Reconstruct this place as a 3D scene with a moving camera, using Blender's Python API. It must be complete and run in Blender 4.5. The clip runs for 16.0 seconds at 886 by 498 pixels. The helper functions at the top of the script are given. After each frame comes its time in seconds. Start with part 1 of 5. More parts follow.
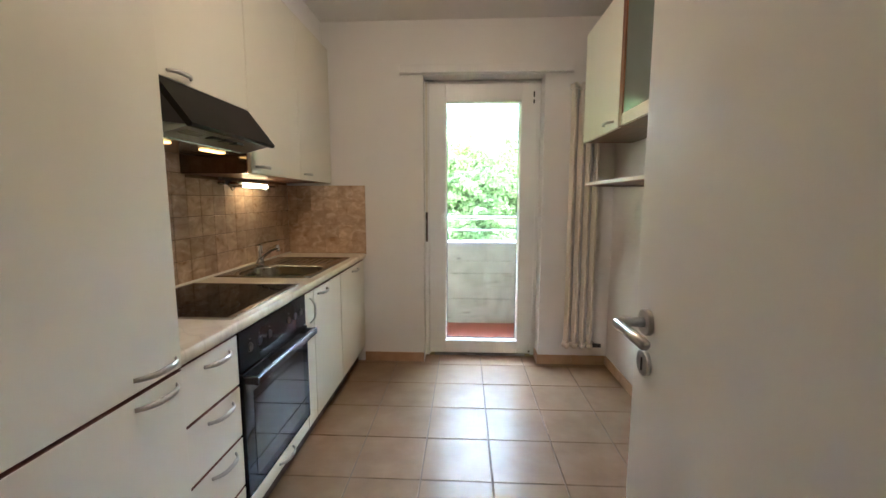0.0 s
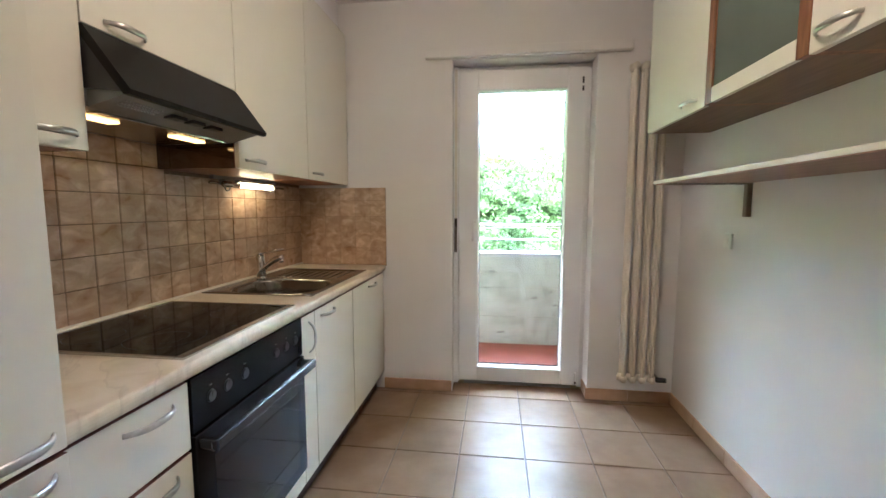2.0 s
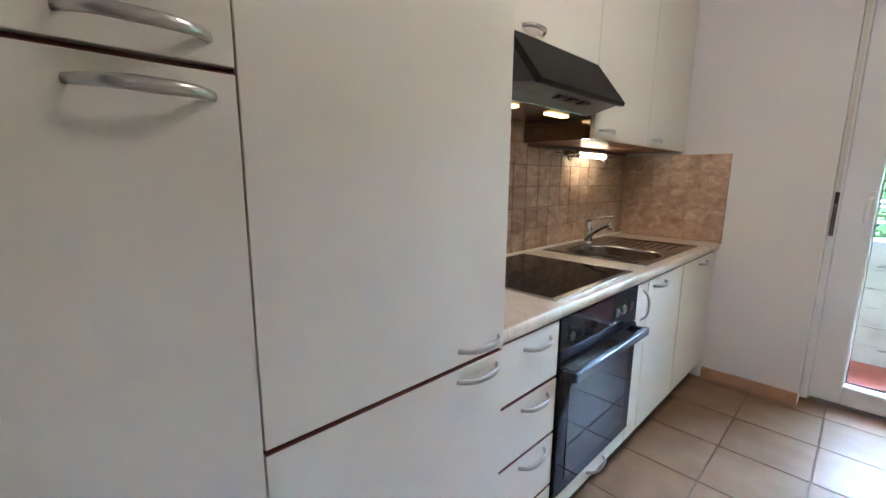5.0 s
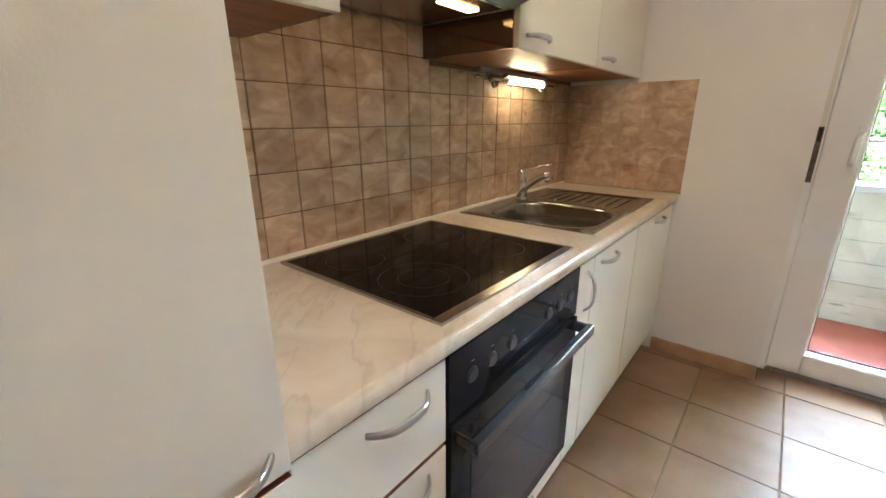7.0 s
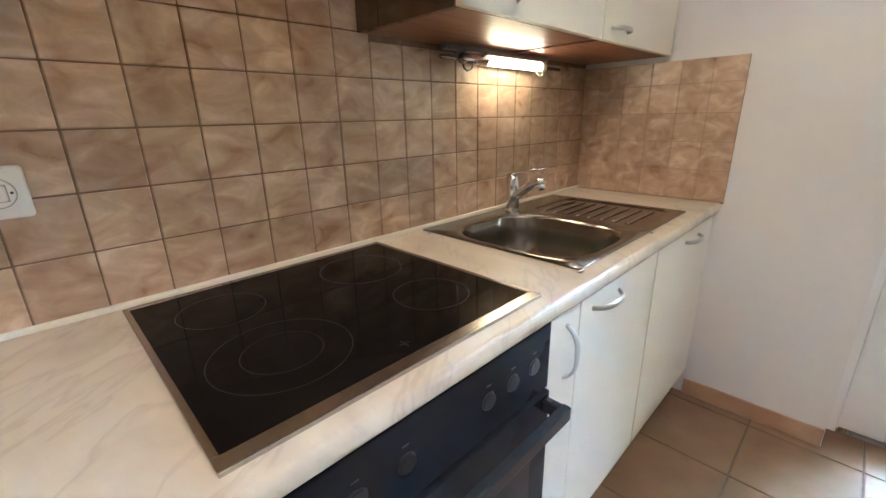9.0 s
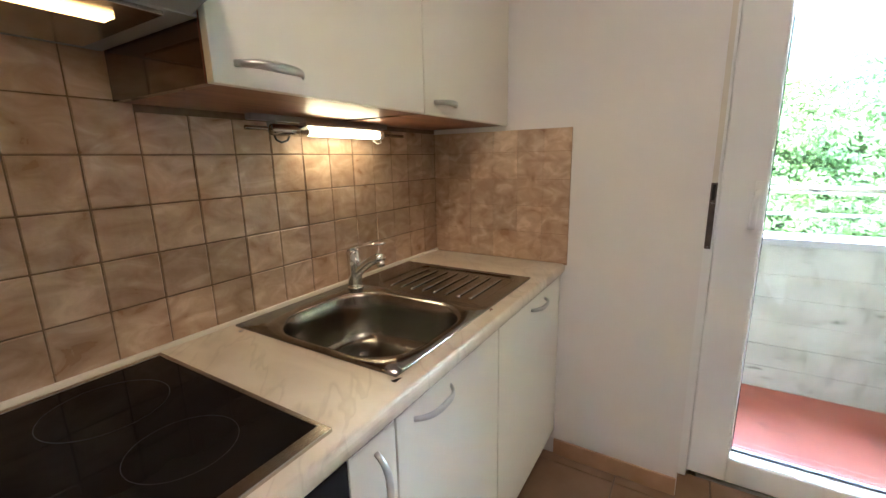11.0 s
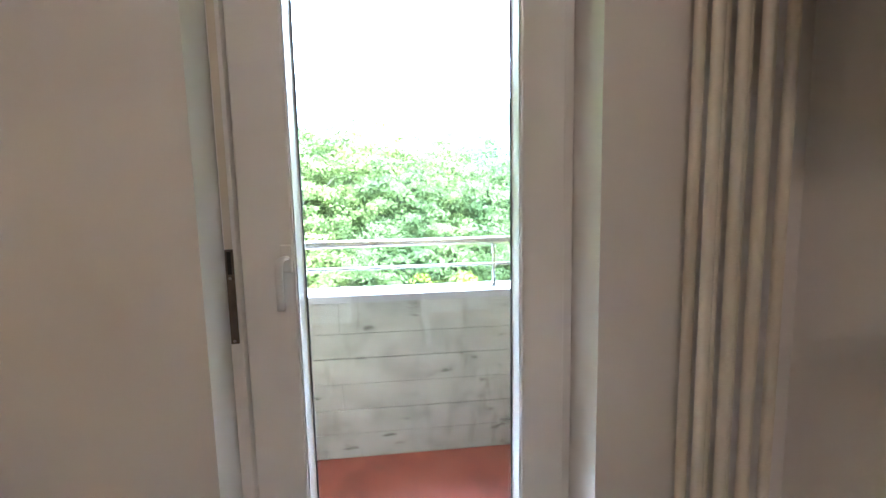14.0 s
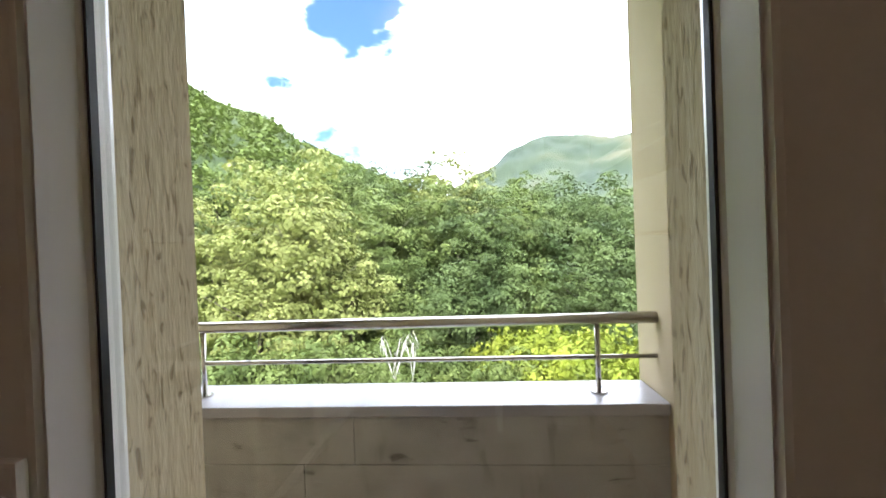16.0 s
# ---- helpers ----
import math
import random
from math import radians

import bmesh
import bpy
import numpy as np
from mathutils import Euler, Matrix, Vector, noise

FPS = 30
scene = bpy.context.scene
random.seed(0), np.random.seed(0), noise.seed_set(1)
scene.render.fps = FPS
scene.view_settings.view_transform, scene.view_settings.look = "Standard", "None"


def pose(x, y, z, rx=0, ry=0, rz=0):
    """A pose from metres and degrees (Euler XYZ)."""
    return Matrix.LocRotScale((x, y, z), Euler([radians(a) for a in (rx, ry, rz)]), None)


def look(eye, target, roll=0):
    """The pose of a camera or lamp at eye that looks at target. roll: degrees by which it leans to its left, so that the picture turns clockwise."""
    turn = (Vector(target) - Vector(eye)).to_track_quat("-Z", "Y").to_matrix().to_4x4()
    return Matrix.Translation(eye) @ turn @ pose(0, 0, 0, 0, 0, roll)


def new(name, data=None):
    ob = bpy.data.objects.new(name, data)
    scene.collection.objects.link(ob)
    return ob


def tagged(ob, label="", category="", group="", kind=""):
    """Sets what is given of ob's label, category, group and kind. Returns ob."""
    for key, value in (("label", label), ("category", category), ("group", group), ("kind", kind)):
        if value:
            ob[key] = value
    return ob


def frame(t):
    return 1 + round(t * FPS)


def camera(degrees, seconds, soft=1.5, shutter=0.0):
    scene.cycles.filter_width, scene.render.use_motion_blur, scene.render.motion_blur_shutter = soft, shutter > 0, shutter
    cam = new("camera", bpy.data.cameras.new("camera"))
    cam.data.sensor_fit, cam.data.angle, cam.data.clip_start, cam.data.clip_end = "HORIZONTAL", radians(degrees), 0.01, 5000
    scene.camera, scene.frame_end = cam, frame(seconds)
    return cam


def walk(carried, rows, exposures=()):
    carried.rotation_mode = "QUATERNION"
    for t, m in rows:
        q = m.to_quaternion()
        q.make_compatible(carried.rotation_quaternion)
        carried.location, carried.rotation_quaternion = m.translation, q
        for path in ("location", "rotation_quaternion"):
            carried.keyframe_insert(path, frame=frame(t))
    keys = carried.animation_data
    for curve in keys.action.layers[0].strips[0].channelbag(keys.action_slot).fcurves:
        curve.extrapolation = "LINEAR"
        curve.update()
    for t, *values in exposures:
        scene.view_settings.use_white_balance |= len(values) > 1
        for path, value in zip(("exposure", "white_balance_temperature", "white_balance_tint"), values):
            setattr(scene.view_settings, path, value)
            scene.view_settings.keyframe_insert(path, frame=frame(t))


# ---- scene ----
cam = camera(94.3, 16.0)
PATH = [
    (0, (1.416, 0.742, 1.331), (1.314, 2.725, 1.092), 0.0),
    (0.5, (1.427, 0.752, 1.32), (1.474, 2.739, 1.1), -0.4),
    (1, (1.426, 0.782, 1.309), (1.494, 2.769, 1.087), -0.4),
    (1.5, (1.42, 0.93, 1.296), (1.436, 2.918, 1.073), -0.3),
    (2, (1.394, 1.192, 1.296), (1.139, 3.166, 1.101), -0.0),
    (2.5, (1.28, 1.208, 1.316), (0.495, 3.039, 1.136), 0.3),
    (3, (1.233, 1.036, 1.335), (-0.016, 2.597, 1.279), -0.1),
    (3.5, (1.262, 0.96, 1.418), (-0.153, 2.361, 1.602), -0.9),
    (4, (1.28, 0.951, 1.468), (-0.144, 2.324, 1.76), -1.4),
    (4.5, (1.272, 0.968, 1.409), (-0.166, 2.355, 1.509), -1.0),
    (5, (1.232, 1.002, 1.291), (-0.18, 2.375, 0.944), 0.5),
    (5.2, (1.225, 1.018, 1.233), (-0.159, 2.368, 0.721), 0.7),
    (7.3, (0.976, 1.764, 1.263), (-0.233, 3.239, 0.659), -0.5),
    (7.5, (0.952, 1.862, 1.253), (-0.313, 3.289, 0.65), -0.7),
    (8, (0.901, 2.069, 1.243), (-0.48, 3.391, 0.656), -1.5),
    (8.2, (0.895, 2.088, 1.245), (-0.51, 3.38, 0.649), -1.6),
    (10.3, (1.173, 2.047, 1.26), (0.03, 3.584, 0.686), -0.7),
    (10.5, (1.144, 2.146, 1.271), (0.036, 3.724, 0.74), -0.7),
    (11, (1.052, 2.339, 1.329), (0.029, 4.004, 0.904), -1.2),
    (11.5, (0.971, 2.46, 1.322), (0.168, 4.252, 0.941), -1.5),
    (12, (1.018, 2.572, 1.307), (0.69, 4.507, 0.924), -0.8),
    (12.5, (1.118, 2.683, 1.324), (1.362, 4.621, 0.898), 0.1),
    (13, (1.328, 2.785, 1.296), (1.689, 4.721, 0.945), -0.4),
    (13.5, (1.480, 2.897, 1.326), (1.778, 4.855, 1.048), -1.2),
    (14, (1.532, 3.045, 1.328), (1.745, 5.022, 1.114), -1.2),
    (14.5, (1.492, 3.294, 1.352), (1.692, 5.277, 1.185), -1.2),
    (15, (1.527, 3.481, 1.358), (1.602, 5.476, 1.244), -1.4),
    (15.5, (1.609, 3.697, 1.375), (1.578, 5.696, 1.308), -1.8),
    (16, (1.642, 3.818, 1.400), (1.491, 5.812, 1.384), -2.2),
]
walk(cam, [(t, look(eye, target, roll)) for t, eye, target, roll in PATH],
     [(0.0, 3.02, 5450, 10), (1.5, 3.08, 5350, 10), (2.0, 3.18, 5150, 10), (2.5, 2.98, 5950, 10), (3.5, 3.28, 5150, 11), (4.5, 3.30, 5050, 11), (5.0, 3.36, 4750, 12), (7.3, 3.48, 5650, 11), (7.5, 3.51, 5750, 11),
      (8.0, 3.87, 4650, 10), (8.2, 3.87, 4650, 10), (10.3, 3.58, 5150, 10), (11.0, 3.43, 5150, 11), (11.5, 3.33, 5150, 11), (12.0, 2.94, 4950, 12), (13.0, 2.87, 4850, 14), (14.0, 2.68, 5300, 16),
      (14.5, 2.23, 5400, 18), (15.2, 1.40, 5600, 22), (15.5, 1.01, 5700, 25), (16.0, 0.46, 6700, 24)])

# ---- light ----
SUN_EL, SUN_AZ = radians(58), radians(222)     # azimuth clockwise from +y
world = bpy.data.worlds.new("sky")
scene.world = world
world.use_nodes = True
wn, wl = world.node_tree.nodes, world.node_tree.links
wn.clear()
w_out, w_bg = wn.new("ShaderNodeOutputWorld"), wn.new("ShaderNodeBackground")
sky = wn.new("ShaderNodeTexSky")
sky.sky_type, sky.sun_disc, sky.sun_elevation, sky.sun_rotation = "NISHITA", False, SUN_EL, SUN_AZ
w_co = wn.new("ShaderNodeTexCoord")
w_map = wn.new("ShaderNodeMapping")
w_map.inputs["Scale"].default_value = (1.0, 1.0, 2.2)
w_map.inputs["Location"].default_value = (0.35, 0.1, 0.55)
w_noise = wn.new("ShaderNodeTexNoise")
w_noise.inputs["Scale"].default_value, w_noise.inputs["Detail"].default_value = 2.6, 7.0
w_noise.inputs["Roughness"].default_value = 0.55
w_ramp = wn.new("ShaderNodeValToRGB")
w_ramp.color_ramp.elements[0].position, w_ramp.color_ramp.elements[1].position = 0.305, 0.435
w_mix = wn.new("ShaderNodeMix")
w_mix.data_type = "RGBA"
w_mix.inputs[7].default_value = (40.0, 44.0, 50.0, 1)
wl.new(w_co.outputs["Generated"], w_map.inputs["Vector"])
wl.new(w_map.outputs["Vector"], w_noise.inputs["Vector"])
w_dot = wn.new("ShaderNodeVectorMath")       # a wide gap in the clouds, north-north-west
w_dot.operation = "DOT_PRODUCT"
w_dot.inputs[1].default_value = (-0.205, 0.862, 0.464)
w_gap = wn.new("ShaderNodeMapRange")
w_gap.inputs["From Min"].default_value, w_gap.inputs["From Max"].default_value = 0.990, 0.9985
w_gap.inputs["To Max"].default_value = 0.15
w_sub = wn.new("ShaderNodeMath")
w_sub.operation = "SUBTRACT"
wl.new(w_co.outputs["Generated"], w_dot.inputs[0])
wl.new(w_dot.outputs["Value"], w_gap.inputs["Value"])
wl.new(w_noise.outputs["Fac"], w_sub.inputs[0])
wl.new(w_gap.outputs["Result"], w_sub.inputs[1])
wl.new(w_sub.outputs["Value"], w_ramp.inputs["Fac"])
wl.new(w_ramp.outputs["Color"], w_mix.inputs[0])
w_blue = wn.new("ShaderNodeVectorMath")
w_blue.operation = "MULTIPLY"
w_blue.inputs[1].default_value = (1.25, 1.9, 2.2)
wl.new(sky.outputs["Color"], w_blue.inputs[0])
wl.new(w_blue.outputs["Vector"], w_mix.inputs[6])
wl.new(w_mix.outputs[2], w_bg.inputs["Color"])
wl.new(w_bg.outputs["Background"], w_out.inputs["Surface"])
w_bg.inputs["Strength"].default_value = 0.15

sun = new("sun", bpy.data.lights.new("sun", "SUN"))
sun.data.energy, sun.data.angle, sun.data.color = 2.7, radians(0.5), (1.0, 0.95, 0.86)
sun_dir = Vector((math.sin(SUN_AZ) * math.cos(SUN_EL), math.cos(SUN_AZ) * math.cos(SUN_EL), math.sin(SUN_EL)))
sun.matrix_world = look(sun_dir * 30, (0, 0, 0))


# ---- materials ----
def material(name, colours, rough=0.5, metal=0.0, scale=3.0, detail=4.0, stretch=(1, 1, 1), bump=0.0, bump_scale=60.0,
             bump_stretch=(1, 1, 1), contrast=(0.3, 0.7), vary=0.0, island=False, emit=None, coat=0.0, rough_vary=0.0, distort=0.0):
    """A principled material: a noise blends the colours, a finer one gives relief; vary shifts the brightness piece by piece."""
    m = bpy.data.materials.new(name)
    m.use_nodes = True
    n, l = m.node_tree.nodes, m.node_tree.links
    p = n["Principled BSDF"]
    p.inputs["Roughness"].default_value, p.inputs["Metallic"].default_value = rough, metal
    p.inputs["Coat Weight"].default_value = coat
    p.inputs["Coat Roughness"].default_value = 0.08
    geo = n.new("ShaderNodeNewGeometry")
    mp = n.new("ShaderNodeMapping")
    mp.inputs["Scale"].default_value = stretch
    l.new(geo.outputs["Position"], mp.inputs["Vector"])
    tex = n.new("ShaderNodeTexNoise")
    tex.inputs["Scale"].default_value, tex.inputs["Detail"].default_value = scale, detail
    tex.inputs["Distortion"].default_value = distort
    l.new(mp.outputs["Vector"], tex.inputs["Vector"])
    ramp = n.new("ShaderNodeValToRGB")
    e = ramp.color_ramp.elements
    while len(e) < len(colours):
        e.new(0.5)
    for i, c in enumerate(colours):
        e[i].position = contrast[0] + (contrast[1] - contrast[0]) * i / max(1, len(colours) - 1)
        e[i].color = (*c, 1)
    l.new(tex.outputs["Fac"], ramp.inputs["Fac"])
    colour = ramp.outputs["Color"]
    if vary:
        hsv = n.new("ShaderNodeHueSaturation")
        rng = n.new("ShaderNodeMapRange")
        rng.inputs["To Min"].default_value, rng.inputs["To Max"].default_value = 1 - vary, 1 + vary
        if island:
            l.new(geo.outputs["Random Per Island"], rng.inputs["Value"])
        else:
            info = n.new("ShaderNodeObjectInfo")
            l.new(info.outputs["Random"], rng.inputs["Value"])
        l.new(rng.outputs["Result"], hsv.inputs["Value"])
        l.new(colour, hsv.inputs["Color"])
        colour = hsv.outputs["Color"]
    l.new(colour, p.inputs["Base Color"])
    if rough_vary:
        rr = n.new("ShaderNodeMapRange")
        rr.inputs["To Min"].default_value, rr.inputs["To Max"].default_value = rough - rough_vary, rough + rough_vary
        l.new(tex.outputs["Fac"], rr.inputs["Value"])
        l.new(rr.outputs["Result"], p.inputs["Roughness"])
    if bump:
        mp2 = n.new("ShaderNodeMapping")
        mp2.inputs["Scale"].default_value = bump_stretch
        l.new(geo.outputs["Position"], mp2.inputs["Vector"])
        fine = n.new("ShaderNodeTexNoise")
        fine.inputs["Scale"].default_value, fine.inputs["Detail"].default_value = bump_scale, 3
        l.new(mp2.outputs["Vector"], fine.inputs["Vector"])
        b = n.new("ShaderNodeBump")
        b.inputs["Strength"].default_value, b.inputs["Distance"].default_value = bump, 0.004
        l.new(fine.outputs["Fac"], b.inputs["Height"])
        l.new(b.outputs["Normal"], p.inputs["Normal"])
    if emit:
        p.inputs["Emission Color"].default_value = (*emit[0], 1)
        p.inputs["Emission Strength"].default_value = emit[1]
    return m


M_WALL = material("wall_paint", [(0.775, 0.755, 0.74), (0.81, 0.79, 0.775)], 0.75, scale=1.3, bump=0.12, bump_scale=180)
M_CEIL = material("ceiling_paint", [(0.79, 0.77, 0.75), (0.82, 0.80, 0.78)], 0.8, scale=1.0, bump=0.1, bump_scale=120)
M_CREAM = material("cream_laminate", [(0.75, 0.715, 0.625), (0.78, 0.745, 0.655)], 0.52, scale=2.0, bump=0.05, bump_scale=350)
M_LEAF = material("door_paint", [(0.79, 0.77, 0.725), (0.815, 0.795, 0.75)], 0.35, scale=1.6, bump=0.04, bump_scale=220)
M_WHITE = material("white_pvc", [(0.80, 0.79, 0.78), (0.84, 0.83, 0.82)], 0.28, scale=4)
M_GASKET = material("rubber_gasket", [(0.02, 0.02, 0.024), (0.03, 0.03, 0.034)], 0.6)
M_CHERRY = material("cherry_wood", [(0.12, 0.042, 0.018), (0.22, 0.085, 0.036), (0.28, 0.115, 0.05)], 0.42, scale=7, stretch=(6, 0.7, 6), distort=0.6, bump=0.04, bump_scale=200)
M_CHERRY_V = material("cherry_wood_upright", [(0.12, 0.042, 0.018), (0.22, 0.085, 0.036), (0.28, 0.115, 0.05)], 0.42, scale=7, stretch=(6, 6, 0.7), distort=0.6)
M_DARKPANEL = material("dark_glossy_end_panel", [(0.045, 0.022, 0.011), (0.07, 0.036, 0.018)], 0.07, scale=8)
M_REDEDGE = material("red_brown_edge_band", [(0.13, 0.037, 0.019), (0.18, 0.055, 0.028)], 0.45, scale=9)
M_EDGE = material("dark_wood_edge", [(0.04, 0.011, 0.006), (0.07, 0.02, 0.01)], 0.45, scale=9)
M_NICKEL = material("satin_nickel", [(0.50, 0.49, 0.46), (0.58, 0.57, 0.54)], 0.28, 1.0, scale=30, bump=0.03, bump_scale=400)
M_CHROME = material("chrome", [(0.74, 0.74, 0.74), (0.80, 0.80, 0.80)], 0.08, 1.0, scale=10)
M_STEEL = material("brushed_steel", [(0.44, 0.42, 0.39), (0.53, 0.51, 0.48)], 0.22, 1.0, scale=14, stretch=(1, 8, 1), rough_vary=0.03, bump=0.03, bump_scale=260)
M_SINK = material("dull_sink_steel", [(0.25, 0.235, 0.21), (0.33, 0.31, 0.28)], 0.2, 1.0, scale=14, stretch=(1, 8, 1), bump=0.03, bump_scale=260)
M_BLACKGLASS = material("black_glass", [(0.006, 0.005, 0.005), (0.010, 0.009, 0.008)], 0.05, scale=4)
M_OVENGLASS = material("dark_oven_glass", [(0.012, 0.013, 0.015), (0.018, 0.019, 0.021)], 0.05, scale=4)
M_OVENWINDOW = material("oven_window_glass", [(0.010, 0.011, 0.013), (0.015, 0.016, 0.018)], 0.04, scale=4)
M_BLACK = material("black_enamel", [(0.014, 0.014, 0.016), (0.022, 0.022, 0.025)], 0.35, scale=8)
M_HANDLEBLACK = material("satin_black_handle", [(0.018, 0.019, 0.022), (0.026, 0.027, 0.031)], 0.24, scale=8)
M_HOODBLACK = material("black_hood_panel", [(0.008, 0.0075, 0.007), (0.014, 0.013, 0.012)], 0.42, scale=6, bump=0.04, bump_scale=400)
M_GREYPLASTIC = material("grey_plastic", [(0.22, 0.22, 0.21), (0.27, 0.27, 0.26)], 0.42, scale=6)
M_SLOT = material("worn_brown_metal", [(0.10, 0.08, 0.065), (0.16, 0.13, 0.11)], 0.5, 0.5, scale=20)
M_PRINT = material("pale_print", [(0.018, 0.017, 0.016), (0.026, 0.024, 0.022)], 0.4)
M_RING = material("faint_zone_print", [(0.010, 0.0095, 0.009), (0.016, 0.015, 0.014)], 0.4)
M_SOCKET = material("socket_white", [(0.80, 0.79, 0.76), (0.83, 0.82, 0.79)], 0.3)
M_SOCKETGREY = material("socket_grey", [(0.33, 0.33, 0.32), (0.37, 0.37, 0.36)], 0.4)
M_HOLE = material("dark_hole", [(0.01, 0.01, 0.01), (0.014, 0.014, 0.014)], 0.7)
M_RADIATOR = material("radiator_enamel", [(0.70, 0.65, 0.56), (0.74, 0.69, 0.60)], 0.32, scale=3)
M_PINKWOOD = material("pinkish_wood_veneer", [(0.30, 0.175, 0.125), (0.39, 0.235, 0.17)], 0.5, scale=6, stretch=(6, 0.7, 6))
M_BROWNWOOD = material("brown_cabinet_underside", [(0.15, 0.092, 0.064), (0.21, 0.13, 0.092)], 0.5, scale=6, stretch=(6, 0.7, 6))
M_BRACKET = material("grey_brown_bracket_paint", [(0.27, 0.22, 0.185), (0.33, 0.275, 0.235)], 0.45, scale=20)
M_GROUT = material("wall_grout", [(0.15, 0.10, 0.066), (0.22, 0.155, 0.105)], 0.85, scale=30)
M_GROUTN = material("brown_wall_grout", [(0.28, 0.175, 0.10), (0.36, 0.235, 0.145)], 0.8, scale=20)
M_FGROUT = material("floor_grout", [(0.15, 0.11, 0.08), (0.21, 0.155, 0.115)], 0.85, scale=30)
M_WTILE = material("rustic_wall_tile", [(0.365, 0.232, 0.145), (0.45, 0.31, 0.205), (0.53, 0.38, 0.262), (0.65, 0.505, 0.38)], 0.30, scale=15, detail=6, stretch=(1, 0.75, 1.35),
                   contrast=(0.31, 0.70), vary=0.15, bump=0.34, bump_scale=30, rough_vary=0.07, distort=0.9)
M_FTILE = material("terracotta_floor_tile", [(0.23, 0.143, 0.087), (0.275, 0.18, 0.112), (0.32, 0.216, 0.14)], 0.34, scale=6, detail=6, contrast=(0.25, 0.75), vary=0.06,
                   bump=0.05, bump_scale=40, rough_vary=0.03)
M_FTILE.node_tree.nodes["Principled BSDF"].inputs["Specular IOR Level"].default_value = 0.16
M_BASE = material("terracotta_skirting", [(0.44, 0.27, 0.155), (0.54, 0.345, 0.215)], 0.35, scale=9, detail=5, vary=0.06)
M_CONCRETE = material("board_marked_concrete", [(0.29, 0.28, 0.26), (0.36, 0.35, 0.325), (0.41, 0.40, 0.37)], 0.85, scale=5.0, detail=10, stretch=(1, 1, 1.2), contrast=(0.3, 0.7),
                      bump=0.5, bump_scale=22, bump_stretch=(0.6, 1, 3.0), distort=0.5)


def smudges(m, colour, scale, stretch, lo, hi, most):
    """Lays dark stains with ragged edges over a material's base colour."""
    n, l = m.node_tree.nodes, m.node_tree.links
    p = n["Principled BSDF"]
    base = p.inputs["Base Color"].links[0].from_socket
    geo, mp, tex, rng, mix = (n.new("ShaderNode" + k) for k in ("NewGeometry", "Mapping", "TexNoise", "MapRange", "Mix"))
    mp.inputs["Scale"].default_value = stretch
    tex.inputs["Scale"].default_value, tex.inputs["Detail"].default_value, tex.inputs["Roughness"].default_value = scale, 9, 0.68
    rng.inputs["From Min"].default_value, rng.inputs["From Max"].default_value, rng.inputs["To Max"].default_value = lo, hi, most
    mix.data_type = "RGBA"
    mix.inputs[7].default_value = (*colour, 1)
    l.new(geo.outputs["Position"], mp.inputs["Vector"])
    l.new(mp.outputs["Vector"], tex.inputs["Vector"])
    l.new(tex.outputs["Fac"], rng.inputs["Value"])
    l.new(rng.outputs["Result"], mix.inputs[0])
    l.new(base, mix.inputs[6])
    l.new(mix.outputs[2], p.inputs["Base Color"])


smudges(M_CONCRETE, (0.09, 0.085, 0.075), 6.0, (1.0, 1.0, 3.0), 0.60, 0.67, 0.8)
smudges(M_CONCRETE, (0.17, 0.16, 0.14), 9.0, (2.0, 1.0, 0.45), 0.55, 0.68, 0.5)
M_CAP = material("parapet_cap_sheet", [(0.30, 0.29, 0.31), (0.36, 0.35, 0.37)], 0.36, 0.2, scale=3)
M_REDFLOOR = material("red_balcony_paint", [(0.22, 0.05, 0.036), (0.28, 0.07, 0.05), (0.31, 0.09, 0.065)], 0.5, scale=5, detail=7, bump=0.2, bump_scale=80)
smudges(M_REDFLOOR, (0.12, 0.03, 0.022), 2.6, (1.0, 1.0, 1.0), 0.56, 0.66, 0.7)
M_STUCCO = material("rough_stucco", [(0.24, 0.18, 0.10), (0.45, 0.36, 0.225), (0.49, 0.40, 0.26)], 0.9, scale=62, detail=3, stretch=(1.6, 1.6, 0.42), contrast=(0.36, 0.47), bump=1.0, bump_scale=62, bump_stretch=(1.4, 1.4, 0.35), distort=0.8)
M_SMOOTH = material("smooth_beige_render", [(0.46, 0.37, 0.25), (0.50, 0.41, 0.28)], 0.85, scale=3, bump=0.15, bump_scale=90)
M_TUBE = material("lit_fluorescent_tube", [(0.9, 0.9, 0.85), (0.9, 0.9, 0.85)], 0.4, emit=((1.0, 0.74, 0.36), 3.5))
M_HOODLAMP = material("lit_hood_lamp", [(0.9, 0.85, 0.7), (0.9, 0.85, 0.7)], 0.4, emit=((1.0, 0.52, 0.14), 0.75))
M_CEILLAMP = material("lit_ceiling_lamp_glass", [(0.9, 0.88, 0.82), (0.9, 0.88, 0.82)], 0.4, emit=((1.0, 0.715, 0.46), 5.8))
M_GREENGLASS = material("frosted_cabinet_glass", [(0.10, 0.125, 0.105), (0.12, 0.145, 0.125)], 0.16, scale=2)
M_BARK = material("bark", [(0.06, 0.045, 0.033), (0.12, 0.095, 0.07)], 0.9, scale=5, stretch=(1, 1, 0.3), bump=0.6, bump_scale=8)
M_DEADWOOD = material("bleached_dead_wood", [(0.5, 0.47, 0.43), (0.62, 0.60, 0.56)], 0.8, scale=6)
M_GRASS = material("meadow", [(0.07, 0.12, 0.025), (0.13, 0.19, 0.045), (0.20, 0.25, 0.07)], 0.9, scale=0.25, detail=9)
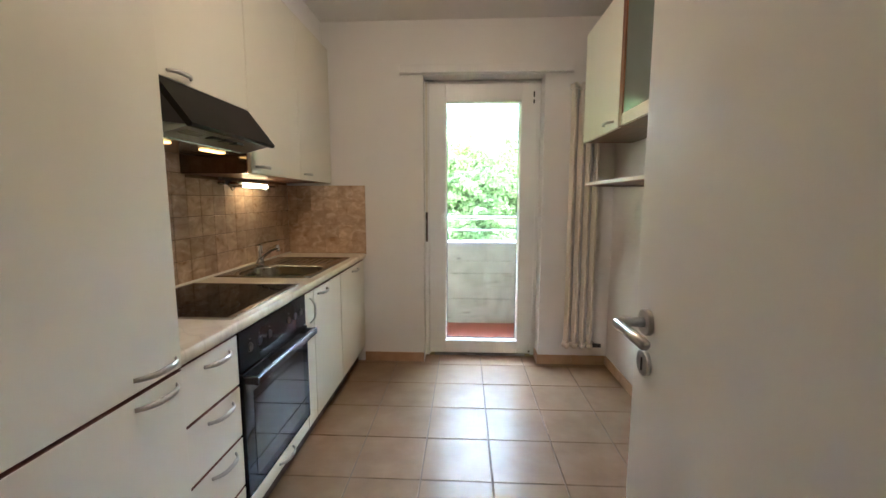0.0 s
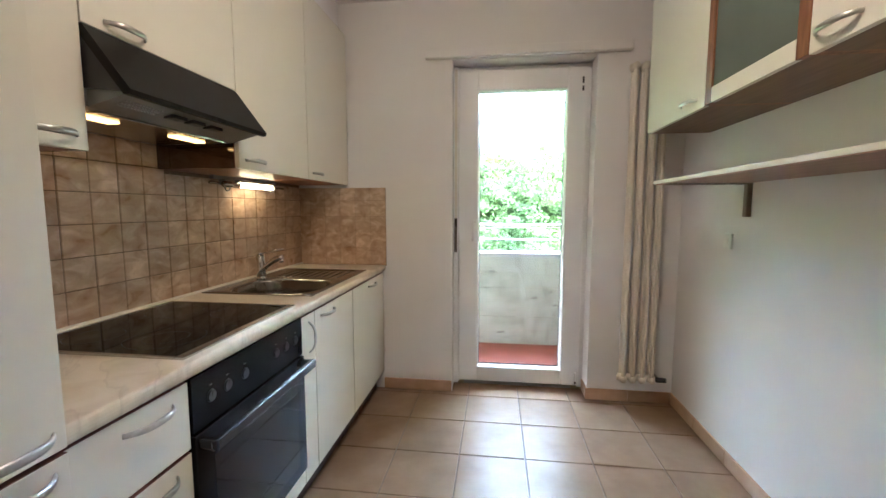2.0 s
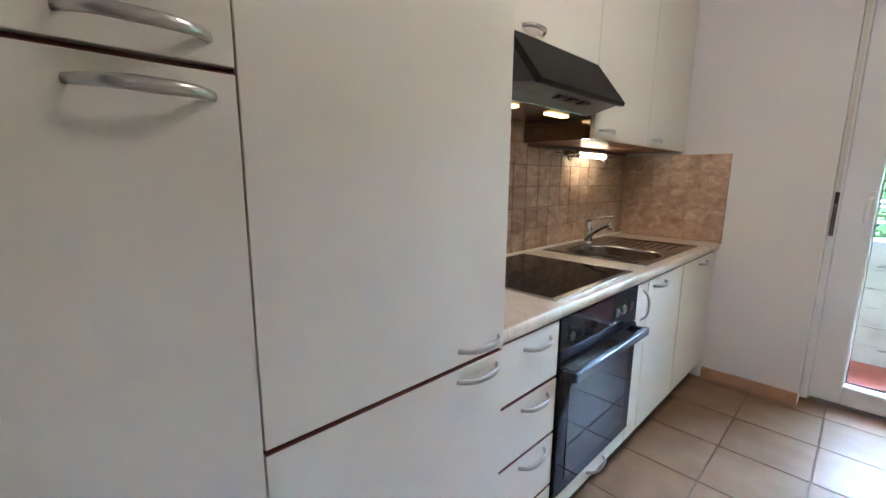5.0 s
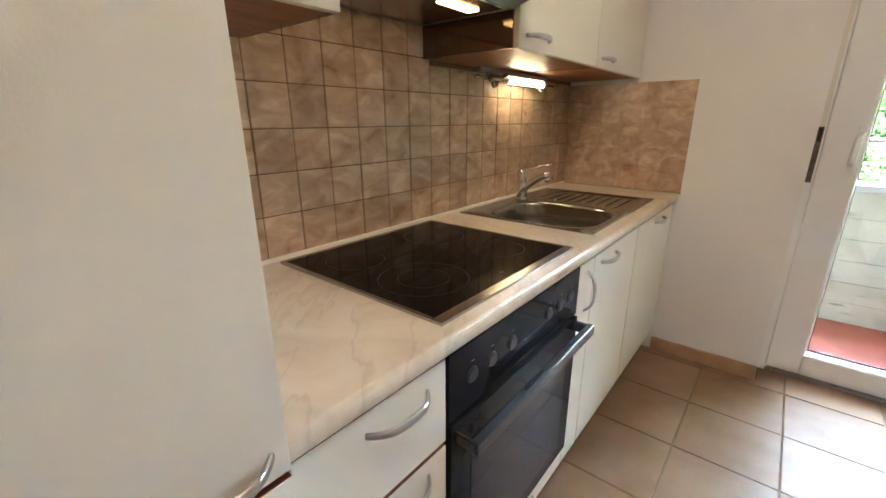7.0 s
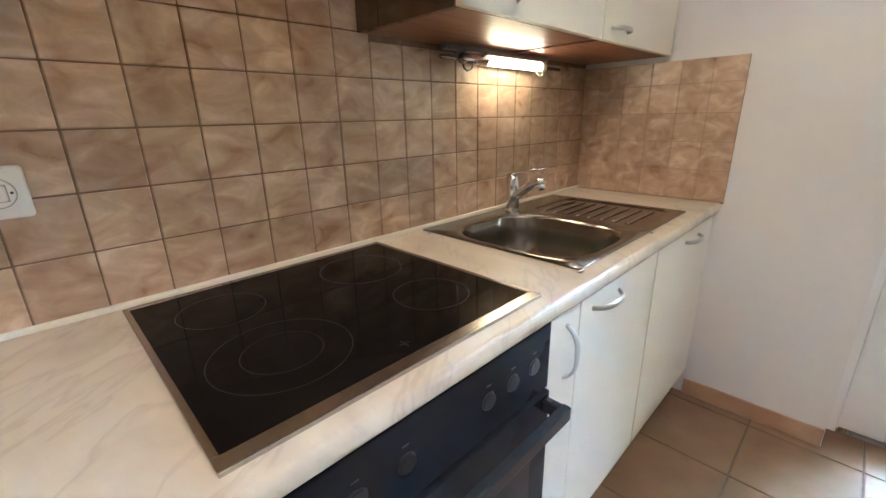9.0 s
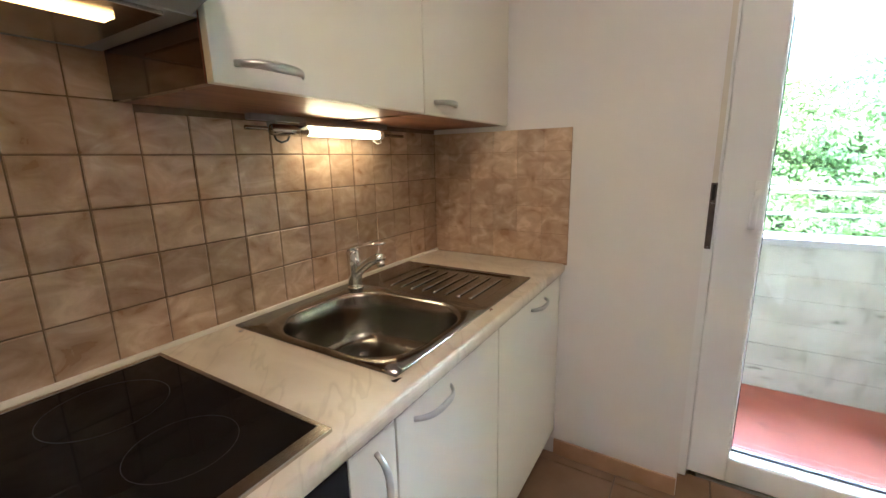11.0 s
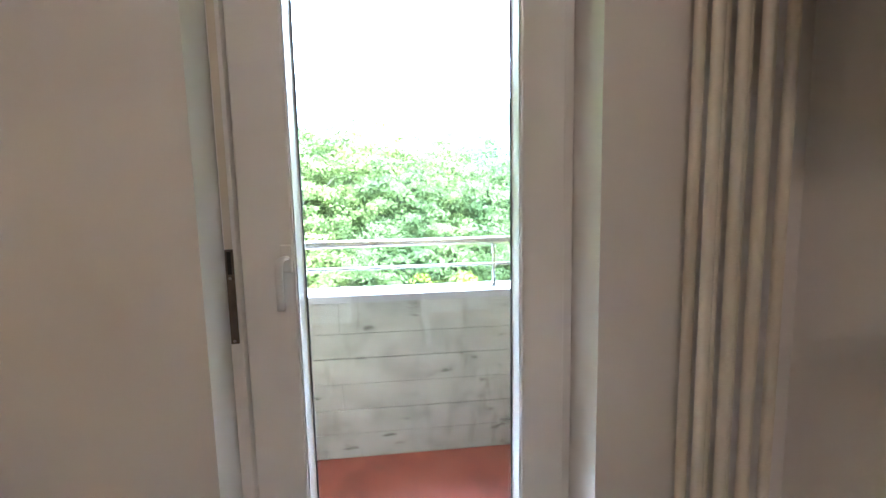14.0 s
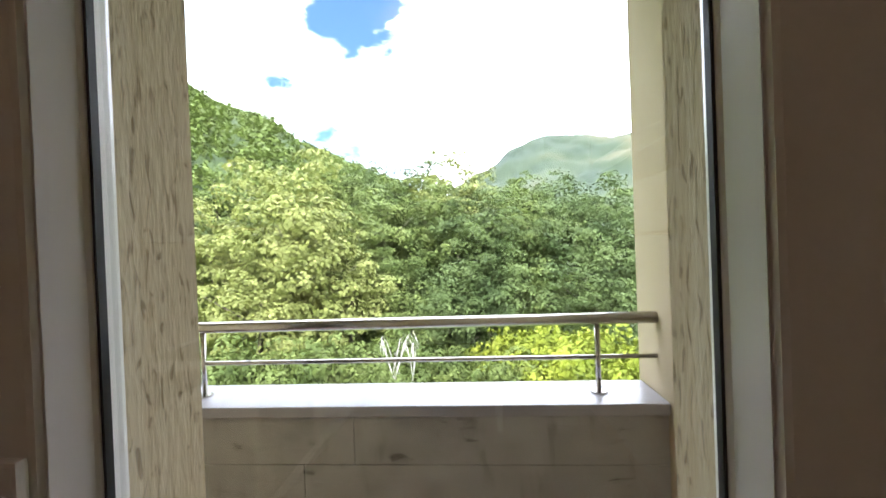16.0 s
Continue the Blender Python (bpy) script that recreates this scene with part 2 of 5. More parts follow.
M_FOREST = material("wooded_slope", [(0.016, 0.034, 0.008), (0.034, 0.062, 0.014), (0.06, 0.09, 0.024)], 0.95, scale=0.035, detail=10, contrast=(0.32, 0.68), bump=1.0, bump_scale=0.2)
M_MOUNTAIN = material("grassy_mountain", [(0.016, 0.036, 0.022), (0.034, 0.055, 0.026), (0.085, 0.085, 0.04)], 0.95, scale=0.0018, detail=12, contrast=(0.35, 0.65))


def worktop_material():
    """Pale marbled laminate with thin drifting brown veins."""
    m = material("marbled_laminate", [(0.57, 0.485, 0.37), (0.67, 0.585, 0.46), (0.73, 0.655, 0.54)], 0.32, scale=3.5, detail=7, stretch=(1.0, 1.6, 1), distort=1.5, bump=0.04, bump_scale=300)
    n, l = m.node_tree.nodes, m.node_tree.links
    p = n["Principled BSDF"]
    base = p.inputs["Base Color"].links[0].from_socket
    geo = n.new("ShaderNodeNewGeometry")
    mp = n.new("ShaderNodeMapping")
    mp.vector_type = "TEXTURE"
    mp.inputs["Rotation"].default_value = (0, 0, radians(128))
    mp.inputs["Scale"].default_value = (1.0, 0.26, 1)
    wave = n.new("ShaderNodeTexNoise")
    wave.inputs["Scale"].default_value, wave.inputs["Detail"].default_value, wave.inputs["Distortion"].default_value = 2.4, 4, 0.35
    l.new(geo.outputs["Position"], mp.inputs["Vector"])
    l.new(mp.outputs["Vector"], wave.inputs["Vector"])
    ramp = n.new("ShaderNodeValToRGB")
    e = ramp.color_ramp.elements
    e[0].position, e[1].position = 0.470, 0.512
    e.new(0.5)
    e[0].color, e[1].color, e[2].color = (0, 0, 0, 1), (0.22, 0.22, 0.22, 1), (0, 0, 0, 1)
    l.new(wave.outputs["Fac"], ramp.inputs["Fac"])
    mix = n.new("ShaderNodeMix")
    mix.data_type = "RGBA"
    mix.inputs[7].default_value = (0.30, 0.225, 0.165, 1)
    l.new(ramp.outputs["Color"], mix.inputs[0])
    l.new(base, mix.inputs[6])
    l.new(mix.outputs[2], p.inputs["Base Color"])
    return m


def glass_material():
    m = bpy.data.materials.new("window_glass")
    m.use_nodes = True
    n, l = m.node_tree.nodes, m.node_tree.links
    n.clear()
    out, mix = n.new("ShaderNodeOutputMaterial"), n.new("ShaderNodeMixShader")
    clear, gloss, facing = n.new("ShaderNodeBsdfTransparent"), n.new("ShaderNodeBsdfGlossy"), n.new("ShaderNodeLayerWeight")
    power, fres = n.new("ShaderNodeMath"), n.new("ShaderNodeMapRange")
    power.operation = "POWER"
    power.inputs[1].default_value = 5.0
    fres.inputs["To Min"].default_value, fres.inputs["To Max"].default_value = 0.03, 0.6
    l.new(facing.outputs["Facing"], power.inputs[0])
    l.new(power.outputs["Value"], fres.inputs["Value"])
    clear.inputs["Color"].default_value = (0.95, 0.97, 0.96, 1)
    gloss.inputs["Roughness"].default_value = 0.01
    l.new(fres.outputs["Result"], mix.inputs["Fac"])
    l.new(clear.outputs["BSDF"], mix.inputs[1])
    l.new(gloss.outputs["BSDF"], mix.inputs[2])
    l.new(mix.outputs["Shader"], out.inputs["Surface"])
    return m


def foliage_material(name, dark, light):
    m = material(name, [dark, tuple((a + b) / 2 for a, b in zip(dark, light)), light], 0.55, scale=0.6, detail=5, contrast=(0.3, 0.7), vary=0.2, island=True)
    n, l = m.node_tree.nodes, m.node_tree.links
    p, out = n["Principled BSDF"], n["Material Output"]
    p.inputs["Specular IOR Level"].default_value = 0.15
    base = p.inputs["Base Color"].links[0].from_socket
    trans, mix = n.new("ShaderNodeBsdfTranslucent"), n.new("ShaderNodeMixShader")
    mix.inputs["Fac"].default_value = 0.18
    l.new(base, trans.inputs["Color"])
    l.new(p.outputs["BSDF"], mix.inputs[1])
    l.new(trans.outputs["BSDF"], mix.inputs[2])
    l.new(mix.outputs["Shader"], out.inputs["Surface"])
    return m


for m_dark, ior in ((M_BLACKGLASS, 1.16), (M_OVENGLASS, 1.18), (M_OVENWINDOW, 1.36)):
    m_dark.node_tree.nodes["Principled BSDF"].inputs["IOR"].default_value = ior
M_DARKPANEL.node_tree.nodes["Principled BSDF"].inputs["IOR"].default_value = 2.0
M_HOODBLACK.node_tree.nodes["Principled BSDF"].inputs["IOR"].default_value = 1.2
M_TOP = worktop_material()
M_GLASS = glass_material()
M_LEAVES = [foliage_material("spring_green_leaves", (0.115, 0.14, 0.028), (0.33, 0.355, 0.115)),
            foliage_material("mid_green_leaves", (0.050, 0.084, 0.018), (0.19, 0.24, 0.068)),
            foliage_material("deep_green_leaves", (0.036, 0.065, 0.018), (0.13, 0.18, 0.058)),
            foliage_material("yellow_green_leaves", (0.10, 0.15, 0.012), (0.34, 0.38, 0.05)),
            foliage_material("hillside_leaves", (0.065, 0.105, 0.02), (0.16, 0.215, 0.05))]


# ---- mesh helpers ----
def mesh_of(bm, mat, name, smooth=False):
    me = bpy.data.meshes.new(name)
    bm.to_mesh(me)
    bm.free()
    me.materials.append(mat)
    if smooth:
        me.polygons.foreach_set("use_smooth", [True] * len(me.polygons))
    return me


def thing(name, loc, label, category, group="", kind=""):
    """An Empty at a thing's base, that parents its parts."""
    ob = new(name)
    ob.empty_display_size = 0.05
    ob.location = loc
    return tagged(ob, label, category, group, kind)


def part(name, bm, mat, parent, label="", smooth=False):
    """One mesh object, modelled in world metres, under a thing or a part."""
    ob = new(name, mesh_of(bm, mat, name, smooth))
    ob.parent = parent
    at = Matrix.Identity(4)
    up = parent
    while up:
        at = Matrix.Translation(up.location) @ at if up.type == "EMPTY" else at
        up = up.parent
    if parent.type == "EMPTY":
        ob.matrix_parent_inverse = at.inverted()
    if label:
        ob["label"] = label
    return ob


def solid(name, bm, mat, kind="", label="", category="", smooth=False):
    """A top-level mesh modelled in world metres."""
    return tagged(new(name, mesh_of(bm, mat, name, smooth)), label, category, "", kind)


def box(x0, x1, y0, y1, z0, z1, bevel=0.0, segments=2, bm=None):
    own = bmesh.new()
    bmesh.ops.create_cube(own, size=1, matrix=Matrix.Translation(((x0 + x1) / 2, (y0 + y1) / 2, (z0 + z1) / 2)) @ Matrix.Diagonal((x1 - x0, y1 - y0, z1 - z0, 1)))
    if bevel:
        bmesh.ops.bevel(own, geom=own.edges[:], offset=bevel, segments=segments, affect="EDGES", profile=0.6)
    return joined(bm, own)


def joined(bm, own):
    if bm is None:
        return own
    me = bpy.data.meshes.new("join")
    own.to_mesh(me)
    own.free()
    bm.from_mesh(me)
    bpy.data.meshes.remove(me)
    return bm


def rod(p, q, r, r2=None, sides=16, bm=None):
    """A capped cylinder or cone from p to q."""
    p, q = Vector(p), Vector(q)
    own = bmesh.new()
    turn = (q - p).to_track_quat("Z", "Y").to_matrix().to_4x4()
    bmesh.ops.create_cone(own, cap_ends=True, segments=sides, radius1=r, radius2=r if r2 is None else r2, depth=(q - p).length,
                          matrix=Matrix.Translation((p + q) / 2) @ turn)
    return joined(bm, own)


def sweep(points, wide, thick, side, sides=12, bm=None, taper=None):
    """An oval tube along points; side is the direction of its wide radius."""
    own = bmesh.new()
    rings = []
    pts = [Vector(p) for p in points]
    for i, p in enumerate(pts):
        along = (pts[min(i + 1, len(pts) - 1)] - pts[max(i - 1, 0)]).normalized()
        u = Vector(side)
        u = (u - along * u.dot(along)).normalized()
        v = along.cross(u)
        k = taper(i / (len(pts) - 1)) if taper else 1.0
        rings.append([own.verts.new(p + u * (wide * k * math.cos(a)) + v * (thick * k * math.sin(a))) for a in [2 * math.pi * j / sides for j in range(sides)]])
    for a, b in zip(rings, rings[1:]):
        for j in range(sides):
            own.faces.new((a[j], a[(j + 1) % sides], b[(j + 1) % sides], b[j]))
    own.faces.new(rings[0][::-1])
    own.faces.new(rings[-1])
    bmesh.ops.recalc_face_normals(own, faces=own.faces[:])
    return joined(bm, own)


def bow_handle(c, length, axis, out, depth=0.030, wide=0.0085, thick=0.0048):
    """A bow handle centred at c on a front: axis runs along it, out points away from the front."""
    c, axis, out = Vector(c), Vector(axis), Vector(out)
    side = axis.cross(out)
    pts = []
    for i in range(17):
        u = -1 + 2 * i / 16
        pts.append(c + axis * (u * length / 2) + out * (depth * (1 - abs(u) ** 3.2)))
    return sweep(pts, wide, thick, side, 12, taper=lambda s: 0.72 + 0.35 * math.sin(math.pi * s))


def ring_rect(cx, cy, hx, hy, r, z, n=12):
    """Points of a rounded rectangle, counter-clockwise from the +x side."""
    out = []
    for sx, sy, a0 in ((1, 1, 0), (-1, 1, 90), (-1, -1, 180), (1, -1, 270)):
        for i in range(n):
            a = radians(a0 + 90 * i / (n - 1))
            out.append((cx + sx * (hx - r) + r * math.cos(a), cy + sy * (hy - r) + r * math.sin(a), z))
    return out


def loft(rings, close_last=True, bm=None):
    own = bmesh.new()
    made = [[own.verts.new(p) for p in ring] for ring in rings]
    for a, b in zip(made, made[1:]):
        for j in range(len(a)):
            own.faces.new((a[j], a[(j + 1) % len(a)], b[(j + 1) % len(a)], b[j]))
    if close_last:
        own.faces.new(made[-1])
    bmesh.ops.recalc_face_normals(own, faces=own.faces[:])
    return joined(bm, own)


# ---- setting: walls, floor, ceiling ----
CEIL, FAR, RIGHT, NEAR = 2.67, 4.0, 2.565, 0.66
floor_bed = solid("floor", box(-0.2, 2.8, -1.4, 4.16, -0.15, -0.004), M_FGROUT, "structure")
ceiling = solid("ceiling", box(-0.2, 2.8, -1.4, 4.485, CEIL, CEIL + 0.2), M_CEIL, "structure")
wall_west = solid("wall_west", box(-0.2, -0.012, NEAR - 0.14, 4.258, -0.15, CEIL), M_WALL, "structure")
wall_east = solid("wall_east", box(RIGHT, RIGHT + 0.24, NEAR - 0.14, 4.258, -0.15, CEIL), M_WALL, "structure")
bm = box(-0.012, 1.094, FAR, 4.258, -0.004, CEIL)
box(2.022, RIGHT, FAR, 4.258, -0.004, CEIL, bm=bm)
box(1.094, 2.022, FAR, 4.258, 2.275, CEIL, bm=bm)
wall_north = solid("wall_north", bm, M_WALL, "structure")
# the entry wall with its doorway, and a plain hall behind it
bm = box(-0.012, 0.93, NEAR - 0.14, NEAR, -0.004, CEIL)
box(1.80, RIGHT, NEAR - 0.14, NEAR, -0.004, CEIL, bm=bm)
box(0.93, 1.80, NEAR - 0.14, NEAR, 2.05, CEIL, bm=bm)
wall_south = solid("wall_south", bm, M_WALL, "structure")
bm = box(-0.2, 2.8, -1.4, -1.25, -0.004, CEIL)
box(-0.2, 0.0, -1.25, NEAR - 0.14, -0.004, CEIL, bm=bm)
box(2.6, 2.8, -1.25, NEAR - 0.14, -0.004, CEIL, bm=bm)
wall_hall = solid("wall_hall", bm, M_WALL, "structure")
# boxed-in strip between the cabinets and the ceiling
bm = box(-0.012, 0.315, 1.806, FAR, 2.468, CEIL)
box(-0.012, 0.60, 0.88, 1.806, 2.468, CEIL, bm=bm)
soffit = solid("trim_soffit", bm, M_WALL, "structure")
# ledge over the balcony door
ledge = solid("trim_ledge", box(0.915, 2.222, 3.955, FAR - 0.001, 2.278, 2.338, 0.008), M_WALL, "structure")
door_trim = thing("door_frame_trim", (1.36, NEAR, 0), "", "", kind="structure")
for nm, b in (("side_lining", (0.93, 0.955, NEAR - 0.145, NEAR + 0.012, 0, 2.05)), ("side_lining", (1.775, 1.80, NEAR - 0.145, NEAR + 0.012, 0, 2.05)),
              ("head_lining", (0.955, 1.775, NEAR - 0.145, NEAR + 0.012, 2.025, 2.05))):
    part(nm, box(*b, 0.003), M_LEAF, door_trim)


# ---- balcony ----
bm = box(-2.2, 2.8, 4.486, 5.42, -0.25, -0.03)
box(1.169, 1.944, 4.301, 4.486, -0.25, -0.03, bm=bm)
balcony_floor = solid("balcony_floor", bm, M_REDFLOOR, "structure")
balcony_slab = solid("ceiling_balcony", box(-2.2, 3.0, 4.486, 5.60, 2.62, 2.87), M_SMOOTH, "structure")
sill = solid("door_sill", box(1.169, 1.944, 4.16, 4.30, -0.12, 0.012, 0.004), M_CONCRETE, "structure")
parapet = thing("parapet_wall", (1.4, 5.29, -0.03), "", "", kind="structure")
ROWS_Z = [-0.03, 0.11, 0.245, 0.39, 0.53, 0.665, 0.832]
for i, (a, b) in enumerate(zip(ROWS_Z, ROWS_Z[1:])):
    out = (0.0, 0.004, 0.001, 0.005, 0.002, 0.004)[i]
    cuts = [-2.2, -1.1 + 0.2 * (i % 2), 0.85 + 0.18 * (i % 3), 2.6]
    for c, d in zip(cuts, cuts[1:]):
        part("board_mark", box(c, d, 5.19 - out, 5.385, a, b - 0.0015, 0.003, 1), M_CONCRETE, parapet)
cap = solid("parapet_cap", box(-2.2, 2.246, 5.165, 5.40, 0.833, 0.872, 0.005), M_CAP, "structure")
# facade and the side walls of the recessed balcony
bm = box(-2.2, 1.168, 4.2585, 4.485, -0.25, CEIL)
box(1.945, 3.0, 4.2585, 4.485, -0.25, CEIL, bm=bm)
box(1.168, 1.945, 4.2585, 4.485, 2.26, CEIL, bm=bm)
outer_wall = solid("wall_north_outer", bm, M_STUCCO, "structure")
pier_west = solid("wall_balcony_west", box(-2.7, -2.2, 4.486, 5.42, -0.25, 2.62), M_SMOOTH, "structure")
pier_east = solid("wall_balcony_east", box(2.247, 3.0, 4.486, 5.19, -0.25, 2.62), M_SMOOTH, "structure")
pier_end = solid("wall_balcony_east_end", box(2.254, 3.0, 5.191, 5.44, -0.25, 2.62, 0.006), M_SMOOTH, "structure")
upper = solid("wall_upper_storey", box(-6.0, 8.0, -1.4, 5.58, 2.875, 6.0), M_SMOOTH, "structure")
bm = box(-6.0, -2.705, 3.9, 5.40, -9.0, 2.87)
box(-2.7, -0.205, 3.9, 4.2575, -9.0, 2.87, bm=bm)
box(3.005, 8.0, 3.9, 5.40, -9.0, 2.87, bm=bm)
box(-0.2, 3.0, 3.9, 5.38, -9.0, -0.255, bm=bm)
box(-2.7, -0.2005, 4.2585, 5.38, -9.0, -0.255, bm=bm)
facade = solid("wall_facade", bm, M_SMOOTH, "structure")

railing = thing("balcony_railing", (1.4, 5.275, 0.872), "stainless steel handrail with posts on the parapet", "railing")
part("handrail", rod((-2.2, 5.275, 1.128), (2.258, 5.275, 1.128), 0.0205, sides=20), M_STEEL, railing, smooth=True)
part("middle_bar", rod((-2.2, 5.275, 0.995), (2.258, 5.275, 0.995), 0.008, sides=12), M_STEEL, railing, smooth=True)
for px in (-0.811, 0.622, 2.055):
    post = part("post", rod((px, 5.275, 0.874), (px, 5.275, 1.112), 0.0095, sides=14), M_STEEL, railing, smooth=True)
    part("base_flange", rod((px, 5.275, 0.8725), (px, 5.275, 0.879), 0.028, sides=20), M_STEEL, post)


# ---- balcony door ----
def frame_piece(b, bevel=0.004):
    return box(*b, bevel)


door = thing("door_balcony", (1.56, 4.2, 0.0), "", "", kind="structure")
fx0, fx1, fz1 = 1.096, 2.020, 2.272
for nm, b in (("frame_jamb", (fx0, 1.135, 4.155, 4.255, 0.012, fz1)), ("frame_jamb", (1.985, fx1, 4.155, 4.255, 0.012, fz1)),
              ("frame_head", (1.135, 1.985, 4.155, 4.255, 2.235, fz1))):
    part(nm, frame_piece(b), M_WHITE, door)
lx0, lx1, lz0, lz1, ly0, ly1 = 1.128, 1.992, 0.028, 2.248, 4.140, 4.235
gx0, gx1, gz0, gz1 = 1.262, 1.866, 0.135, 2.110
for nm, b in (("leaf_stile", (lx0, gx0, ly0, ly1, lz0, lz1)), ("leaf_stile", (gx1, lx1, ly0, ly1, lz0, lz1)),
              ("leaf_rail", (gx0, gx1, ly0, ly1, gz1, lz1)), ("leaf_rail", (gx0, gx1, ly0, ly1, lz0, gz0))):
    part(nm, frame_piece(b, 0.007), M_WHITE, door)
B = 0.012


def sloped_bead(p, q, inward):
    """A glazing bead from p to q on the inner edge of the leaf: its room face slopes from the stile down to the glass."""
    p, q, inward = Vector(p), Vector(q), Vector(inward)
    own = bmesh.new()
    prof = [(0.0, 4.150), (0.003, 4.147), (0.0095, 4.184), (B, 4.188), (B, 4.1965), (0.0, 4.1965)]
    ends = []
    for e, along in ((p, 1), (q, -1)):
        mitre = (q - p).normalized() * along
        ends.append([own.verts.new((e + inward * d + mitre * d)[:1] + (y,) + (e + inward * d + mitre * d)[2:]) for d, y in prof])
    for j in range(len(prof)):
        own.faces.new((ends[0][j], ends[0][(j + 1) % 6], ends[1][(j + 1) % 6], ends[1][j]))
    own.faces.new(ends[0])
    own.faces.new(ends[1][::-1])
    bmesh.ops.recalc_face_normals(own, faces=own.faces[:])
    return own


for p, q, inward in (((gx0, 0, gz0), (gx0, 0, gz1), (1, 0, 0)), ((gx1, 0, gz0), (gx1, 0, gz1), (-1, 0, 0)),
                     ((gx0, 0, gz0), (gx1, 0, gz0), (0, 0, 1)), ((gx0, 0, gz1), (gx1, 0, gz1), (0, 0, -1))):
    part("glazing_bead", sloped_bead(p, q, inward), M_WHITE, door)
for nm, b in (("gasket", (gx0 + B, gx0 + B + 0.003, 4.190, 4.199, gz0 + B, gz1 - B)), ("gasket", (gx1 - B - 0.003, gx1 - B, 4.190, 4.199, gz0 + B, gz1 - B)),
              ("gasket", (gx0 + B, gx1 - B, 4.186, 4.199, gz0 + B, gz0 + B + 0.004))):
    part(nm, box(*b), M_GASKET, door)
for y in (4.201, 4.219):
    pane = part("pane", box(gx0 + 0.002, gx1 - 0.002, y, y + 0.004, gz0 + 0.002, gz1 - 0.002), M_GLASS, door)
    pane.visible_shadow = False
bm = sweep([(1.243, 4.128, 1.200), (1.241, 4.106, 1.201), (1.236, 4.097, 1.196), (1.233, 4.094, 1.178), (1.231, 4.097, 1.12), (1.231, 4.102, 1.070)], 0.010, 0.006, (1, 0, 0.2))
grip = part("door_handle", bm, M_WHITE, door, "white lever handle pointing down", smooth=True)
part("handle_plate", box(1.229, 1.257, 4.128, 4.1395, 1.162, 1.234, 0.004), M_WHITE, grip)
for z0, z1 in ((2.085, 2.115), (2.135, 2.175)):
    part("hinge", rod((1.962, 4.132, z0), (1.962, 4.132, z1), 0.006), M_BLACK, door)
part("hinge", rod((1.968, 4.132, 0.062), (1.968, 4.132, 0.125), 0.007), M_WHITE, door)
part("hinge_pin", rod((1.968, 4.131, 0.045), (1.968, 4.131, 0.060), 0.006), M_BLACK, door)
part("jamb_cover", box(1.0950, 1.1265, 4.121, 4.154, 0.012, 2.268, 0.003), M_WHITE, door)
shutter = thing("shutter_belt_winder", (1.11, 4.119, 0.99), "narrow dark shutter belt slot with screws beside the door", "belt winder")
part("cover_plate", box(1.0985, 1.1185, 4.1165, 4.1205, 0.985, 1.228, 0.0012), M_SLOT, shutter)
part("slot", box(1.1035, 1.1135, 4.1150, 4.1168, 1.165, 1.222), M_HOLE, shutter)
part("belt", box(1.1000, 1.1170, 4.1185, 4.1205, 1.2285, 2.25), M_RADIATOR, shutter, "pale grey shutter belt")
for z in (0.993, 1.155):
    part("screw", rod((1.1085, 4.1148, z), (1.1085, 4.1168, z), 0.004), M_STEEL, shutter)


# ---- fitted kitchen, long side ----
FX = 0.605          # plane of the fronts
OUT, AY, AZ = (1, 0, 0), (0, 1, 0), (0, 0, 1)


def front(parent, y0, y1, z0, z1, name="door", x=FX, gap=0.0026, mat=None):
    f = part(name, box(x - 0.019, x, y0 + gap, y1 - gap, z0 + gap, z1 - gap - 0.0012, 0.0018), mat or M_CREAM, parent)
    part("edge_band", box(x - 0.0185, x - 0.0012, y0 + gap + 0.001, y1 - gap - 0.001, z1 - gap - 0.0011, z1 - gap), M_REDEDGE, f, "dark red-brown edge band")
    return f


def handle_y(parent, y, z, length=0.145, x=FX):
    return part("handle", bow_handle((x - 0.001, y, z), length, AY, OUT), M_NICKEL, parent, "satin nickel bow handle", smooth=True)


def carcass(parent, y0, y1, z0, z1, x0, x1, mat=None, side=None):
    """Five thin boards and a back, open to the front, which the doors close."""
    m = mat or M_CHERRY
    t = 0.016
    part("side_panel", box(x0, x1, y0 + 0.0005, y0 + t, z0, z1), side or M_CHERRY_V, parent)
    part("side_panel", box(x0, x1, y1 - t, y1 - 0.0005, z0, z1), side or M_CHERRY_V, parent)
    part("bottom_panel", box(x0, x1, y0 + t, y1 - t, z0, z0 + t), m, parent)
    part("top_panel", box(x0, x1, y0 + t, y1 - t, z1 - t, z1), m, parent)
    part("edge_strip", box(x1 + 0.0002, x1 + 0.0012, y0 + 0.0008, y1 - 0.0008, z0, z1), M_REDEDGE, parent)


TX = 0.630
TA0, TA1, TB1 = 0.897, 1.205, 1.806
tall_a = thing("tall_cabinet", (0.3, (TA0 + TA1) / 2, 0.1), "narrow cream tall cupboard with two stacked doors", "cabinet", "tall cupboards")
part("end_panel", box(0.0, TX, TA0 - 0.020, TA0 - 0.001, 0.0, 2.465, 0.001), M_CHERRY_V, tall_a)
carcass(tall_a, TA0, TA1, 0.115, 2.465, 0.0, TX - 0.0215, side=M_CREAM)
front(tall_a, TA0, TA1, 1.4275, 2.465, x=TX, gap=0.0014)
front(tall_a, TA0, TA1, 0.115, 1.4225, x=TX, gap=0.0014)
handle_y(tall_a, 1.104, 1.460, x=TX)
handle_y(tall_a, 1.104, 1.389, x=TX)
